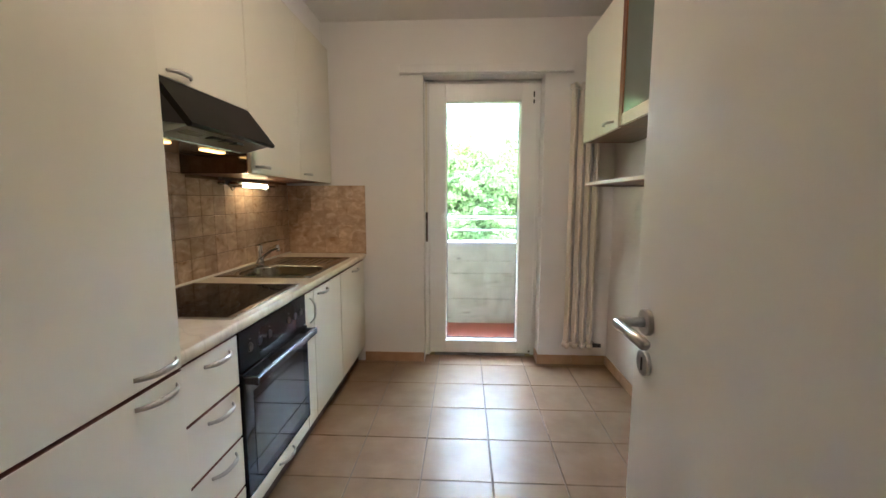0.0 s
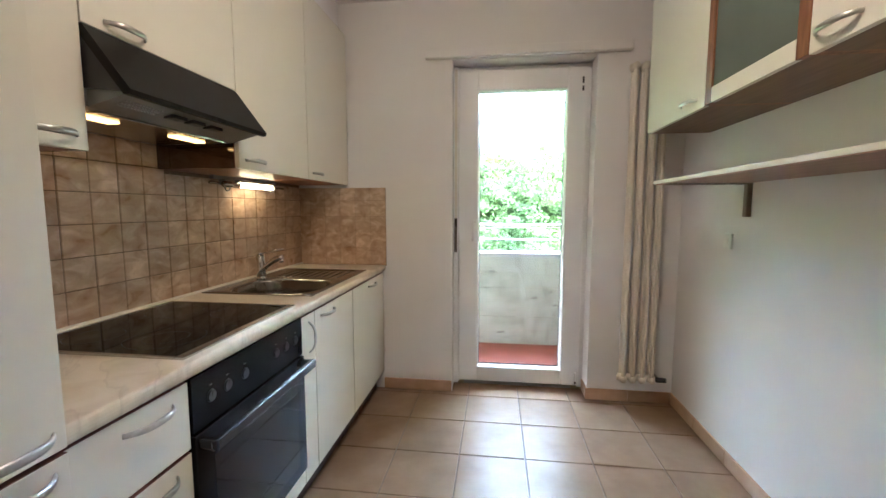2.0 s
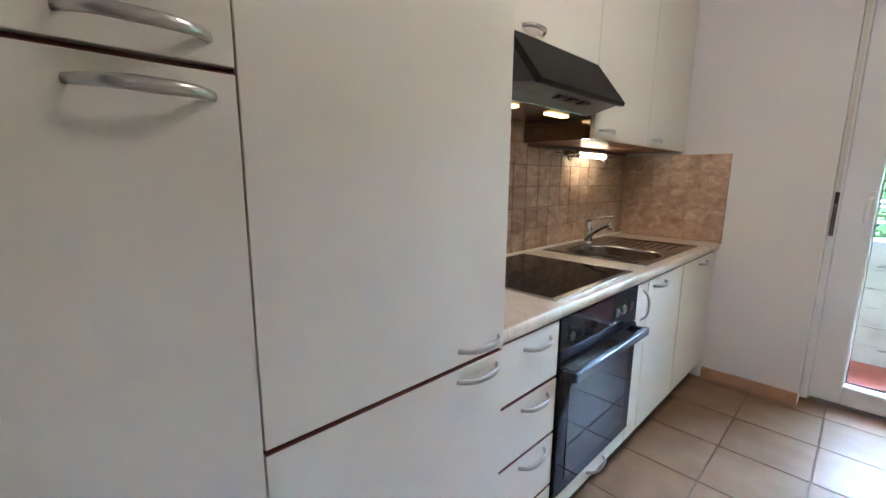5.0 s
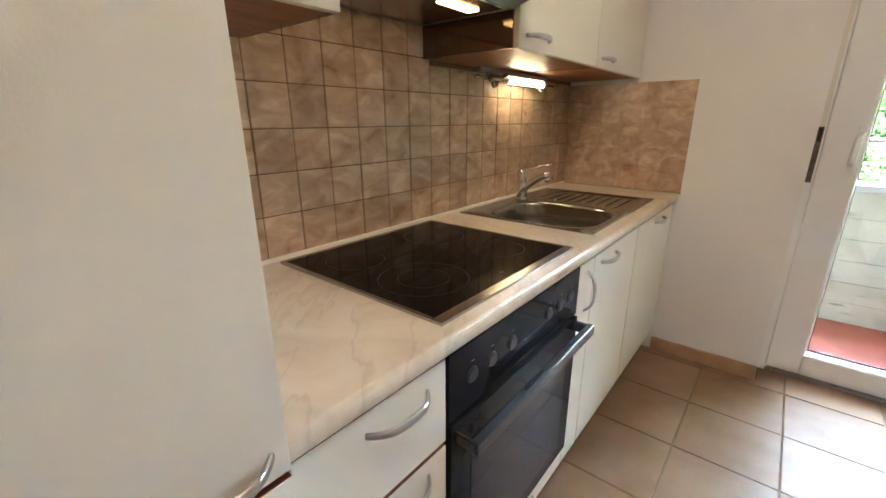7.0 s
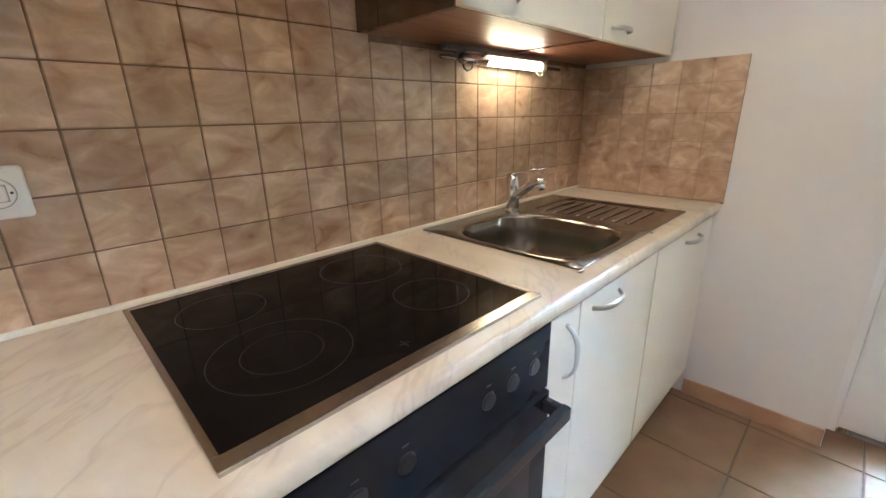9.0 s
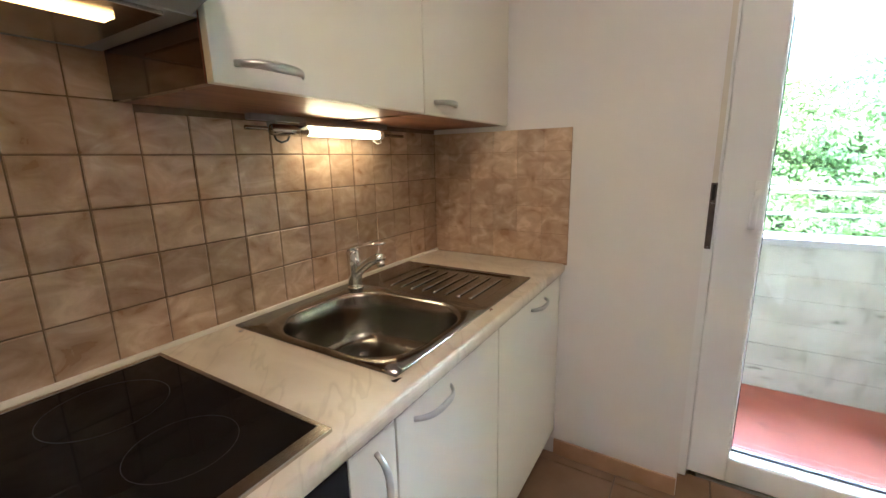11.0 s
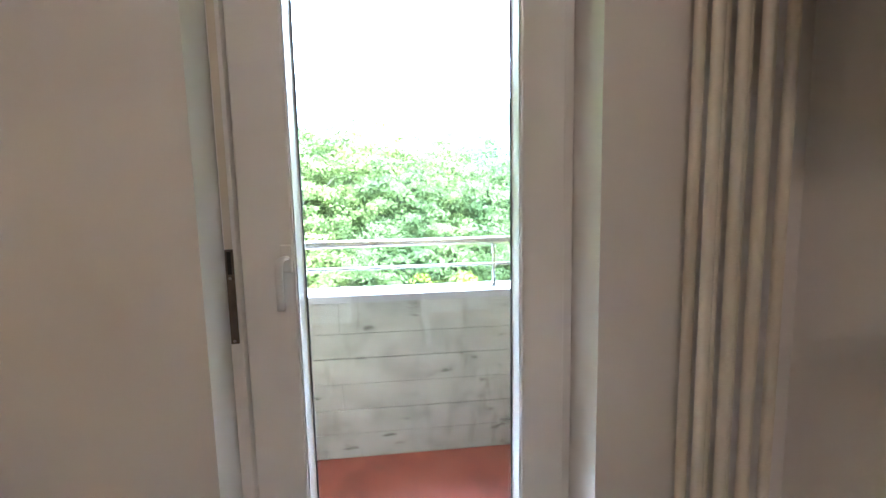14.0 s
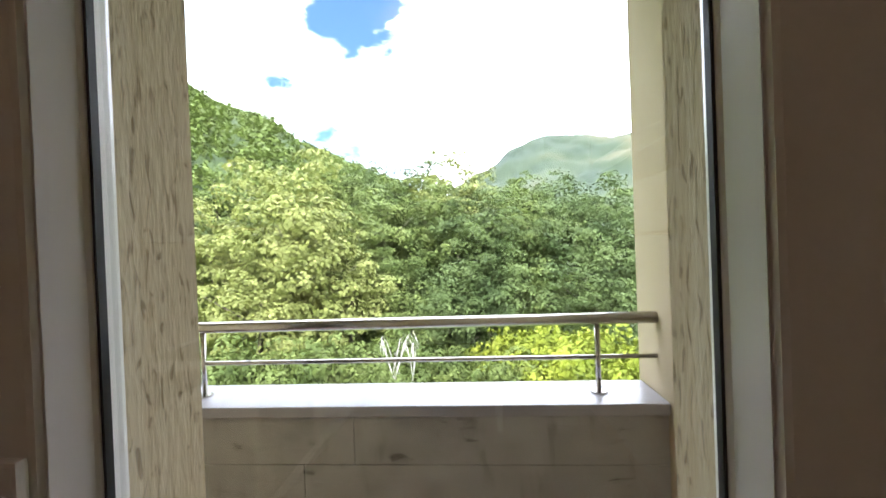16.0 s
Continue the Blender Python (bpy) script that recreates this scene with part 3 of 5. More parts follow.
fridge = thing("built_in_fridge_cabinet", (0.3, (TA1 + TB1) / 2, 0.1), "wide cream tall cabinet for a built-in fridge", "cabinet", "tall cupboards")
carcass(fridge, TA1, TB1, 0.115, 2.465, 0.0, TX - 0.0215, side=M_CREAM)
front(fridge, TA1, TB1, 1.8745, 2.465, x=TX, gap=0.0014)
front(fridge, TA1, TB1, 0.8655, 1.8715, x=TX, gap=0.0014)
front(fridge, TA1, TB1, 0.115, 0.859, x=TX, gap=0.0014)
handle_y(fridge, 1.712, 0.900, x=TX)
handle_y(fridge, 1.708, 0.827, x=TX)

BZ = 0.125          # lower edge of the fronts
B0, B1, B2, B3, B4, B5 = TB1, 2.128, 2.752, 2.880, 3.365, 3.992
drawers = thing("drawer_unit", (0.3, (B0 + B1) / 2, 0.1), "cream base unit with stacked drawers", "cabinet", "base units")
carcass(drawers, B0, B1, BZ, 0.858, 0.0, FX - 0.0215)
for z0, z1, hz in ((0.664, 0.852, 0.808), (0.468, 0.660, 0.620), (0.272, 0.464, 0.430), (BZ, 0.268, 0.235)):
    d = front(drawers, B0 + 0.006, B1, z0, z1, "drawer_front")
    part("handle", bow_handle((FX - 0.001, 2.005, hz), 0.140, AY, OUT), M_NICKEL, d, "satin nickel bow handle", smooth=True)

oven = thing("built_in_oven", (0.3, (B1 + B2) / 2, 0.1), "black built-in oven with a dark glass door", "oven")
part("oven_body", box(0.03, FX - 0.022, B1 + 0.012, B2 - 0.012, 0.20, 0.855), M_BLACK, oven)
part("control_panel", box(FX - 0.021, FX + 0.004, B1 + 0.003, B2 - 0.003, 0.700, 0.853, 0.003), M_OVENGLASS, oven)
od = part("oven_door", box(FX - 0.021, FX + 0.010, B1 + 0.003, B2 - 0.003, 0.205, 0.694, 0.004), M_OVENGLASS, oven)
part("window_surround", box(FX + 0.0102, FX + 0.0112, B1 + 0.07, B2 - 0.07, 0.255, 0.605), M_OVENWINDOW, od)
bm = box(FX + 0.008, FX + 0.060, B1 + 0.012, B1 + 0.032, 0.655, 0.684, 0.005, 2)
box(FX + 0.008, FX + 0.060, B2 - 0.032, B2 - 0.012, 0.655, 0.684, 0.005, 2, bm=bm)
box(FX + 0.044, FX + 0.066, B1 + 0.010, B2 - 0.010, 0.652, 0.686, 0.007, 3, bm=bm)
part("door_handle", bm, M_HANDLEBLACK, od, "black bar handle across the oven door")
for ky in (2.205, 2.277, 2.362, 2.549, 2.620, 2.690):
    k = part("knob", rod((FX + 0.003, ky, 0.776), (FX + 0.0085, ky, 0.776), 0.0165, 0.0155, 24), M_BLACK, oven)
    part("knob_rim", rod((FX + 0.0041, ky, 0.776), (FX + 0.0052, ky, 0.776), 0.0182, 0.0178, 28), M_BLACK, k)
    part("pointer", box(FX + 0.0085, FX + 0.0092, ky - 0.001, ky + 0.001, 0.778, 0.790), M_PRINT, k)
    part("dial_mark", box(FX + 0.0042, FX + 0.0047, ky - 0.006, ky + 0.006, 0.806, 0.809), M_PRINT, oven)
oven_drawer = thing("oven_plinth_drawer", (0.3, (B1 + B2) / 2, 0.1), "shallow cream drawer below the oven", "drawer")
d = front(oven_drawer, B1, B2, BZ, 0.200, "drawer_front")
handle_y(oven_drawer, 2.47, 0.163)

pull = thing("pull_out_unit", (0.3, (B2 + B3) / 2, 0.1), "slim cream pull-out unit with upright handle", "cabinet", "base units")
carcass(pull, B2, B3, BZ, 0.858, 0.0, FX - 0.0215)
front(pull, B2, B3, BZ, 0.852)
part("handle", bow_handle((FX - 0.001, 2.822, 0.748), 0.135, AZ, OUT), M_NICKEL, pull, "satin nickel bow handle", smooth=True)
for y0, y1, hy in ((B3, B4, 3.015), (B4, B5, 3.715)):
    u = thing("base_unit", (0.3, (y0 + y1) / 2, 0.1), "cream base unit with one door under the sink" if y0 == B3 else "cream base unit at the end of the worktop", "cabinet", "base units")
    carcass(u, y0, y1, BZ, 0.70, 0.0, FX - 0.0215)
    part("front_brace", box(FX - 0.06, FX - 0.0215, y0 + 0.017, y1 - 0.017, 0.80, 0.858), M_CHERRY, u)
    front(u, y0, y1, BZ, 0.852)
    handle_y(u, hy, 0.812, 0.150)
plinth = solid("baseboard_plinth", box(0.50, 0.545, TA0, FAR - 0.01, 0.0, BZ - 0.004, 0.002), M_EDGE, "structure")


def slab_with_hole(x0, x1, y0, y1, z0, z1, hole):
    """A worktop slab with one rounded hole through it, and a rounded front edge."""
    hx0, hx1, hy0, hy1, r = hole
    inner = ring_rect((hx0 + hx1) / 2, (hy0 + hy1) / 2, (hx1 - hx0) / 2, (hy1 - hy0) / 2, r, z1, 8)
    cx, cy = (hx0 + hx1) / 2, (hy0 + hy1) / 2
    own = bmesh.new()
    outer = []
    for px, py, _ in inner:
        dx, dy = px - cx, py - cy
        k = min((hx1 - cx + 0.03) / abs(dx) if dx else 9e9, (hy1 - cy + 0.03) / abs(dy) if dy else 9e9)
        outer.append((cx + dx * k, cy + dy * k, z1))
    ax0, ax1, ay0, ay1 = hx0 - 0.03, hx1 + 0.03, hy0 - 0.03, hy1 + 0.03
    own = loft([outer, inner, [(a, b, z0) for a, b, _ in inner]], close_last=False)
    for b in ((x0, x1, y0, ay0), (x0, x1, ay1, y1), (x0, ax0, ay0, ay1), (ax1, x1, ay0, ay1)):
        own.faces.new([own.verts.new(p) for p in ((b[0], b[2], z1), (b[1], b[2], z1), (b[1], b[3], z1), (b[0], b[3], z1))])
    r, zc = (z1 - z0) / 2, (z0 + z1) / 2
    arc = [(x1 + r * 0.55 * math.cos(a), zc + r * math.sin(a)) for a in [radians(90 - 180 * i / 8) for i in range(9)]]
    for (xa, za), (xb, zb) in zip(arc, arc[1:]):
        own.faces.new([own.verts.new(p) for p in ((xa, y0, za), (xb, y0, zb), (xb, y1, zb), (xa, y1, za))])
    for y in (y0, y1):
        own.faces.new([own.verts.new(p) for p in [(x0, y, z0), (x0, y, z1)] + [(a, y, z) for a, z in arc]])
    own.faces.new([own.verts.new(p) for p in ((x0, y0, z0), (x0, y1, z0), (ax0, y1, z0), (ax0, y0, z0))])
    own.faces.new([own.verts.new(p) for p in ((ax1, y0, z0), (ax1, y1, z0), (x1, y1, z0), (x1, y0, z0))])
    bmesh.ops.remove_doubles(own, verts=own.verts[:], dist=1e-5)
    bmesh.ops.recalc_face_normals(own, faces=own.faces[:])
    return own


worktop = solid("worktop", slab_with_hole(0.0, 0.611, 1.8075, 3.997, 0.860, 0.900, (0.090, 0.550, 2.946, 3.352, 0.10)), M_TOP,
                label="pale marbled laminate worktop along the tiled wall", category="worktop")
part("front_edge", box(0.6112, 0.6126, 1.811, 3.994, 0.866, 0.894, 0.0005), M_TOP, worktop)
solid("wall_seal_strip", box(0.0005, 0.012, 1.808, 3.99, 0.9003, 0.912, 0.003), M_CREAM, "structure")

# hob
hob = thing("ceramic_hob", (0.3, 2.44, 0.9), "black ceramic hob in a steel frame on the worktop", "hob")
hx0, hx1, hy0, hy1 = 0.031, 0.585, 2.139, 2.745
part("glass_top", box(hx0 + 0.012, hx1 - 0.026, hy0 + 0.010, hy1 - 0.010, 0.9004, 0.9062, 0.0015), M_BLACKGLASS, hob)
for b in ((hx0, hx0 + 0.012, hy0, hy1), (hx1 - 0.026, hx1, hy0, hy1), (hx0 + 0.012, hx1 - 0.026, hy0, hy0 + 0.010), (hx0 + 0.012, hx1 - 0.026, hy1 - 0.010, hy1)):
    part("frame_strip", box(*b, 0.9003, 0.9075, 0.0015), M_STEEL, hob)


def ring_line(cx, cy, z, r, w):
    own = bmesh.new()
    n = 64
    a = [own.verts.new((cx + (r - w) * math.cos(t), cy + (r - w) * math.sin(t), z)) for t in [2 * math.pi * i / n for i in range(n)]]
    b = [own.verts.new((cx + r * math.cos(t), cy + r * math.sin(t), z)) for t in [2 * math.pi * i / n for i in range(n)]]
    for i in range(n):
        own.faces.new((a[i], a[(i + 1) % n], b[(i + 1) % n], b[i]))
    return own


for cx, cy, r in ((0.405, 2.290, 0.108), (0.405, 2.290, 0.062), (0.175, 2.275, 0.078), (0.415, 2.600, 0.078), (0.185, 2.585, 0.096)):
    part("zone_ring", ring_line(cx, cy, 0.9066, r, 0.0011), M_RING, hob)
bm = box(0.527, 0.528, 2.425, 2.445, 0.9063, 0.9066)
box(0.517, 0.538, 2.4345, 2.4355, 0.9063, 0.9067, bm=bm)
part("cross_mark", bm, M_PRINT, hob)

# sink
sink = thing("sink", (0.3, 3.33, 0.9), "stainless steel inset sink with ribbed drainer", "sink")
sx0, sx1, sy0, sy1, mid = 0.026, 0.570, 2.932, 3.725, 3.375
bcx, bcy, bhx, bhy = 0.318, 3.149, 0.221, 0.190


def plate_ring(x0, x1, y0, y1, ring, z):
    cx, cy = sum(p[0] for p in ring) / len(ring), sum(p[1] for p in ring) / len(ring)
    out = []
    for px, py, _ in ring:
        dx, dy = px - cx, py - cy
        kx = ((x1 - cx) / dx if dx > 0 else (x0 - cx) / dx) if abs(dx) > 1e-6 else 9e9
        ky = ((y1 - cy) / dy if dy > 0 else (y0 - cy) / dy) if abs(dy) > 1e-6 else 9e9
        k = min(kx, ky)
        out.append((cx + dx * k, cy + dy * k, z))
    return out


def corner_true(ring, x0, x1, y0, y1, z):
    """Moves the point nearest to each corner onto it, so that the plate keeps square corners."""
    ring = list(ring)
    for c in ((x0, y0), (x0, y1), (x1, y0), (x1, y1)):
        i = min(range(len(ring)), key=lambda j: (ring[j][0] - c[0]) ** 2 + (ring[j][1] - c[1]) ** 2)
        ring[i] = (*c, z)
    return ring


def rr_b(grow, z, r=0.13):
    return ring_rect(bcx, bcy, bhx + grow, bhy + grow, r + grow, z)


top = corner_true(plate_ring(sx0, sx1, sy0, mid, rr_b(0, 0.905), 0.9055), sx0, sx1, sy0, mid, 0.9055)
bm = loft([[(x, y, 0.9004) for x, y, _ in top], top, rr_b(0.008, 0.9045), rr_b(0.0, 0.9025), rr_b(-0.006, 0.892), rr_b(-0.012, 0.84), rr_b(-0.022, 0.775),
           rr_b(-0.040, 0.752), rr_b(-0.075, 0.747), rr_b(-0.10, 0.745)])
part("bowl", bm, M_SINK, sink, smooth=True)
drain = part("drain", rod((0.31, 3.16, 0.7455), (0.31, 3.16, 0.749), 0.038, 0.036, 28), M_CHROME, sink)
part("drain_plug", rod((0.31, 3.16, 0.749), (0.31, 3.16, 0.754), 0.020, 0.016, 20), M_STEEL, drain)
dcx, dcy, dhx, dhy = 0.325, 3.552, 0.205, 0.150


def rr_d(grow, z):
    return ring_rect(dcx, dcy, dhx + grow, dhy + grow, 0.045 + grow, z)


top = corner_true(plate_ring(sx0, sx1, mid, sy1, rr_d(0, 0.905), 0.9055), sx0, sx1, mid, sy1, 0.9055)
bm = loft([[(x, y, 0.9004) for x, y, _ in top], top, rr_d(0.0, 0.905), rr_d(-0.006, 0.9012), rr_d(-0.02, 0.9008)])
part("drainer", bm, M_SINK, sink)
for i in range(8):
    x = 0.165 + i * 0.045
    part("rib", sweep([(x, 3.425, 0.9005), (x, 3.432, 0.9030), (x, 3.55, 0.9036), (x, 3.655, 0.9030), (x, 3.663, 0.9005)], 0.0065, 0.0022, (1, 0, 0), 8), M_STEEL, sink, smooth=True)

tap = thing("mixer_tap", (0.085, 3.335, 0.905), "chrome single lever mixer tap behind the bowl", "tap")
ty = 3.335
part("base_ring", rod((0.085, ty, 0.9055), (0.085, ty, 0.913), 0.028, 0.025, 24), M_CHROME, tap, smooth=True)
part("body", sweep([(0.085, ty, 0.912), (0.085, ty, 0.955), (0.084, ty, 1.0), (0.082, ty, 1.030), (0.082, ty, 1.040)], 0.024, 0.024, (1, 0, 0), 20, taper=lambda s: 1.0 - 0.25 * max(0, s - 0.75) * 4), M_CHROME, tap, smooth=True)
spout = part("spout", sweep([(0.085, ty, 0.948), (0.120, ty - 0.004, 0.978), (0.165, ty - 0.010, 1.008), (0.205, ty - 0.014, 1.026), (0.222, ty - 0.016, 1.026)], 0.0165, 0.0155, (0, 1, 0), 16), M_CHROME, tap, smooth=True)
part("aerator", rod((0.214, ty - 0.015, 1.018), (0.216, ty - 0.015, 0.999), 0.0125, 0.0115, 18), M_CHROME, spout, smooth=True)
part("lever", sweep([(0.066, ty, 1.038), (0.090, ty, 1.048), (0.150, ty - 0.004, 1.062), (0.222, ty - 0.008, 1.074)], 0.0185, 0.0055, (0, 1, 0), 14, taper=lambda s: 1.1 - 0.35 * s), M_CHROME, tap, smooth=True)


# ---- wall cabinets, long side ----
UX = 0.365
U0, U1, U2, U3, U4 = 1.808, 2.135, 2.752, 3.372, 3.988


def wall_cabinet(y0, y1, z0, z1, label, hy, hz, hl=0.145):
    u = thing("wall_cabinet", (0.18, (y0 + y1) / 2, z0), label, "cabinet", "wall cabinets")
    carcass(u, y0, y1, z0, z1, 0.001, UX - 0.0215, side=M_DARKPANEL)
    front(u, y0, y1, z0 - 0.003, z1, x=UX)
    part("handle", bow_handle((UX - 0.001, hy, hz), hl, AY, OUT), M_NICKEL, u, "satin nickel bow handle", smooth=True)
    return u


wall_cabinet(U0, U1, 1.442, 2.465, "narrow cream wall cabinet beside the hood", 2.045, 1.478, 0.12)
wall_cabinet(U1, U2, 1.760, 2.465, "cream wall cabinet above the cooker hood", 2.265, 1.785, 0.13)
wall_cabinet(U2, U3, 1.460, 2.465, "cream wall cabinet with cherry wood underside", 2.868, 1.496)
wall_cabinet(U3, U4, 1.460, 2.465, "cream corner wall cabinet with cherry wood underside", 3.485, 1.496, 0.12)

hood = thing("cooker_hood", (0.2, 2.44, 1.55), "black slanted cooker hood with grey controls", "cooker hood")
part("hood_body", box(0.002, 0.355, U1 + 0.004, U2 - 0.004, 1.556, 1.756, 0.002), M_GREYPLASTIC, hood)
bm = bmesh.new()
prof = [(0.352, 1.757), (0.366, 1.757), (0.490, 1.592), (0.486, 1.580), (0.470, 1.580), (0.352, 1.738)]
ends = [[bm.verts.new((x, y, z)) for x, z in prof] for y in (U1 + 0.002, U2 - 0.002)]
for j in range(len(prof)):
    bm.faces.new((ends[0][j], ends[0][(j + 1) % 6], ends[1][(j + 1) % 6], ends[1][j]))
bm.faces.new(ends[0])
bm.faces.new(ends[1][::-1])
bmesh.ops.recalc_face_normals(bm, faces=bm.faces[:])
part("visor", bm, M_HOODBLACK, hood)
for y in (U1 + 0.004, U2 - 0.014):
    bm = bmesh.new()
    tri = [(0.356, 1.735), (0.466, 1.588), (0.356, 1.600)]
    e2 = [[bm.verts.new((x, yy, z)) for x, z in tri] for yy in (y, y + 0.008)]
    for j in range(3):
        bm.faces.new((e2[0][j], e2[0][(j + 1) % 3], e2[1][(j + 1) % 3], e2[1][j]))
    bm.faces.new(e2[0])
    bm.faces.new(e2[1][::-1])
    part("visor_cheek", bm, M_BLACK, hood)
bm = bmesh.new()
slope = [(0.352, 1.556), (0.462, 1.584), (0.462, 1.592), (0.352, 1.600)]
e3 = [[bm.verts.new((x, yy, z)) for x, z in slope] for yy in (U1 + 0.014, U2 - 0.014)]
for j in range(4):
    bm.faces.new((e3[0][j], e3[0][(j + 1) % 4], e3[1][(j + 1) % 4], e3[1][j]))
bm.faces.new(e3[0])
bm.faces.new(e3[1][::-1])
bmesh.ops.recalc_face_normals(bm, faces=bm.faces[:])
panel = part("control_strip", bm, M_GREYPLASTIC, hood)
for i in range(12):
    for j in range(3):
        y = U1 + 0.045 + i * 0.0105
        zz = 1.556 + (0.402 + j * 0.014 - 0.352) * 0.2545
        part("vent_hole", box(0.398 + j * 0.014, 0.406 + j * 0.014, y, y + 0.006, zz - 0.0022, zz + 0.002), M_SOCKETGREY, panel)
for y0 in (2.335, 2.415, 2.500):
    part("switch", box(0.405, 0.440, y0, y0 + 0.055, 1.5655, 1.576, 0.001), M_BLACK, panel)
part("filter_plate", box(0.05, 0.345, U1 + 0.05, U2 - 0.05, 1.549, 1.5555, 0.001), M_STEEL, hood)
for y0 in (2.160, 2.520):
    part("lamp_cover", box(0.255, 0.292, y0, y0 + 0.14, 1.5435, 1.5488, 0.002), M_HOODLAMP, hood, "lit amber lamp cover")

# strip lamp under the wall cabinets
lamp = thing("strip_lamp", (0.04, 3.3, 1.42), "lit fluorescent strip lamp under the wall cabinet", "lamp")
LX, LZ = 0.060, 1.418
part("mounting_rail", box(0.020, 0.044, 3.035, 3.60, 1.443, 1.4595, 0.002), M_GREYPLASTIC, lamp)
part("housing", box(LX - 0.015, LX + 0.015, 3.19, 3.535, 1.4325, 1.4445, 0.003), M_GREYPLASTIC, lamp)
# added strip, no known lamp part: keeps direct tube light off the nearest tiles
part("tube_shield", box(LX - 0.0215, LX - 0.0185, 3.19, 3.535, LZ - 0.012, 1.4325, 0.001), M_GREYPLASTIC, lamp)
part("rear_bar", rod((0.024, 3.03, 1.423), (0.024, 3.72, 1.423), 0.006, sides=12), M_STEEL, lamp, smooth=True)
part("socket_end", rod((LX, 3.085, LZ), (LX, 3.20, LZ), 0.0155, sides=18), M_STEEL, lamp, smooth=True)
part("tube", rod((LX, 3.20, LZ), (LX, 3.52, LZ), 0.0135, sides=18), M_TUBE, lamp, "glowing tube", smooth=True)
part("end_cap", rod((LX, 3.52, LZ), (LX, 3.542, LZ), 0.0145, sides=18), M_SOCKET, lamp, smooth=True)
for y in (3.10, 3.53):
    part("bracket", box(0.024, LX, y - 0.004, y + 0.004, 1.415, 1.4445), M_GREYPLASTIC, lamp)
part("cord", sweep([(LX, 3.09, 1.405), (LX, 3.095, 1.392), (LX - 0.005, 3.115, 1.385), (LX - 0.01, 3.14, 1.391), (LX - 0.012, 3.152, 1.406)], 0.003, 0.003, (1, 0, 0), 8), M_BLACK, lamp, "black looped cord", smooth=True)
part("cord", sweep([(LX, 3.535, 1.405), (LX, 3.54, 1.393), (LX - 0.006, 3.525, 1.388), (LX - 0.01, 3.51, 1.40)], 0.0022, 0.0022, (1, 0, 0), 8), M_SOCKET, lamp, smooth=True)

# socket and switch plate on the tiles
plate = thing("socket_plate", (0.012, 1.993, 1.146), "white triple socket and switch plate on the tiles", "socket")
bm = bmesh.new()
sp = [loft([[(x, y, z) for y, z, x in ring_rect(1.993, 1.147, 0.074, 0.0425, 0.007, 0.002, 6)],
            [(x, y, z) for y, z, x in ring_rect(1.993, 1.147, 0.074, 0.0425, 0.007, 0.0115, 6)],
            [(x, y, z) for y, z, x in ring_rect(1.993, 1.147, 0.0715, 0.040, 0.006, 0.0135, 6)]])]
bm.free()
part("cover_plate", sp[0], M_SOCKET, plate)
SY, SW = 1.966, 2.028
part("socket_rim", rod((0.013, SY, 1.147), (0.0165, SY, 1.147), 0.0345, 0.0335, 36), M_SOCKET, plate)


def segment(cy, cz, r, a0, a1, x0, x1):
    own = bmesh.new()
    pts = [(cy + r * math.cos(a), cz + r * math.sin(a)) for a in [radians(a0 + (a1 - a0) * i / 12) for i in range(13)]]
    lo, hi = [own.verts.new((x0, y, z)) for y, z in pts], [own.verts.new((x1, y, z)) for y, z in pts]
    for j in range(13):
        own.faces.new((lo[j], lo[(j + 1) % 13], hi[(j + 1) % 13], hi[j]))
    own.faces.new(hi)
    own.faces.new(lo[::-1])
    bmesh.ops.recalc_face_normals(own, faces=own.faces[:])
    return own


for a in (60, 180, 300):
    seg = part("socket_face", segment(SY + 0.003 * math.cos(radians(a)), 1.147 + 0.003 * math.sin(radians(a)), 0.0285, a - 55, a + 55, 0.0168, 0.0176), M_SOCKETGREY, plate)
    for da, r in ((-24, 0.020), (24, 0.020), (0, 0.0125)):
        y, z = SY + r * math.cos(radians(a + da)), 1.147 + r * math.sin(radians(a + da))
        part("pin_hole", rod((0.0170, y, z), (0.0182, y, z), 0.0022, sides=10), M_HOLE, seg)
# grey ring and square: shade round the rim and rocker, put in as colour
part("switch_rim_shade", rod((0.0132, SW, 1.147), (0.0141, SW, 1.147), 0.0247, 0.0247, 30), M_SOCKETGREY, plate)
part("rocker_shade", box(0.0182, 0.0189, SW - 0.0140, SW + 0.0140, 1.1330, 1.1610, 0.0), M_SOCKETGREY, plate)
part("switch_rim", rod((0.013, SW, 1.147), (0.0185, SW, 1.147), 0.0235, 0.0222, 30), M_SOCKET, plate)
part("switch_rocker", box(0.015, 0.0255, SW - 0.0125, SW + 0.0125, 1.1345, 1.1595, 0.004), M_SOCKET, plate)
for dy in (-0.0185, 0.0185):
    part("screw", rod((0.018, SW + dy, 1.147), (0.0192, SW + dy, 1.147), 0.0022, sides=10), M_HOLE, plate)


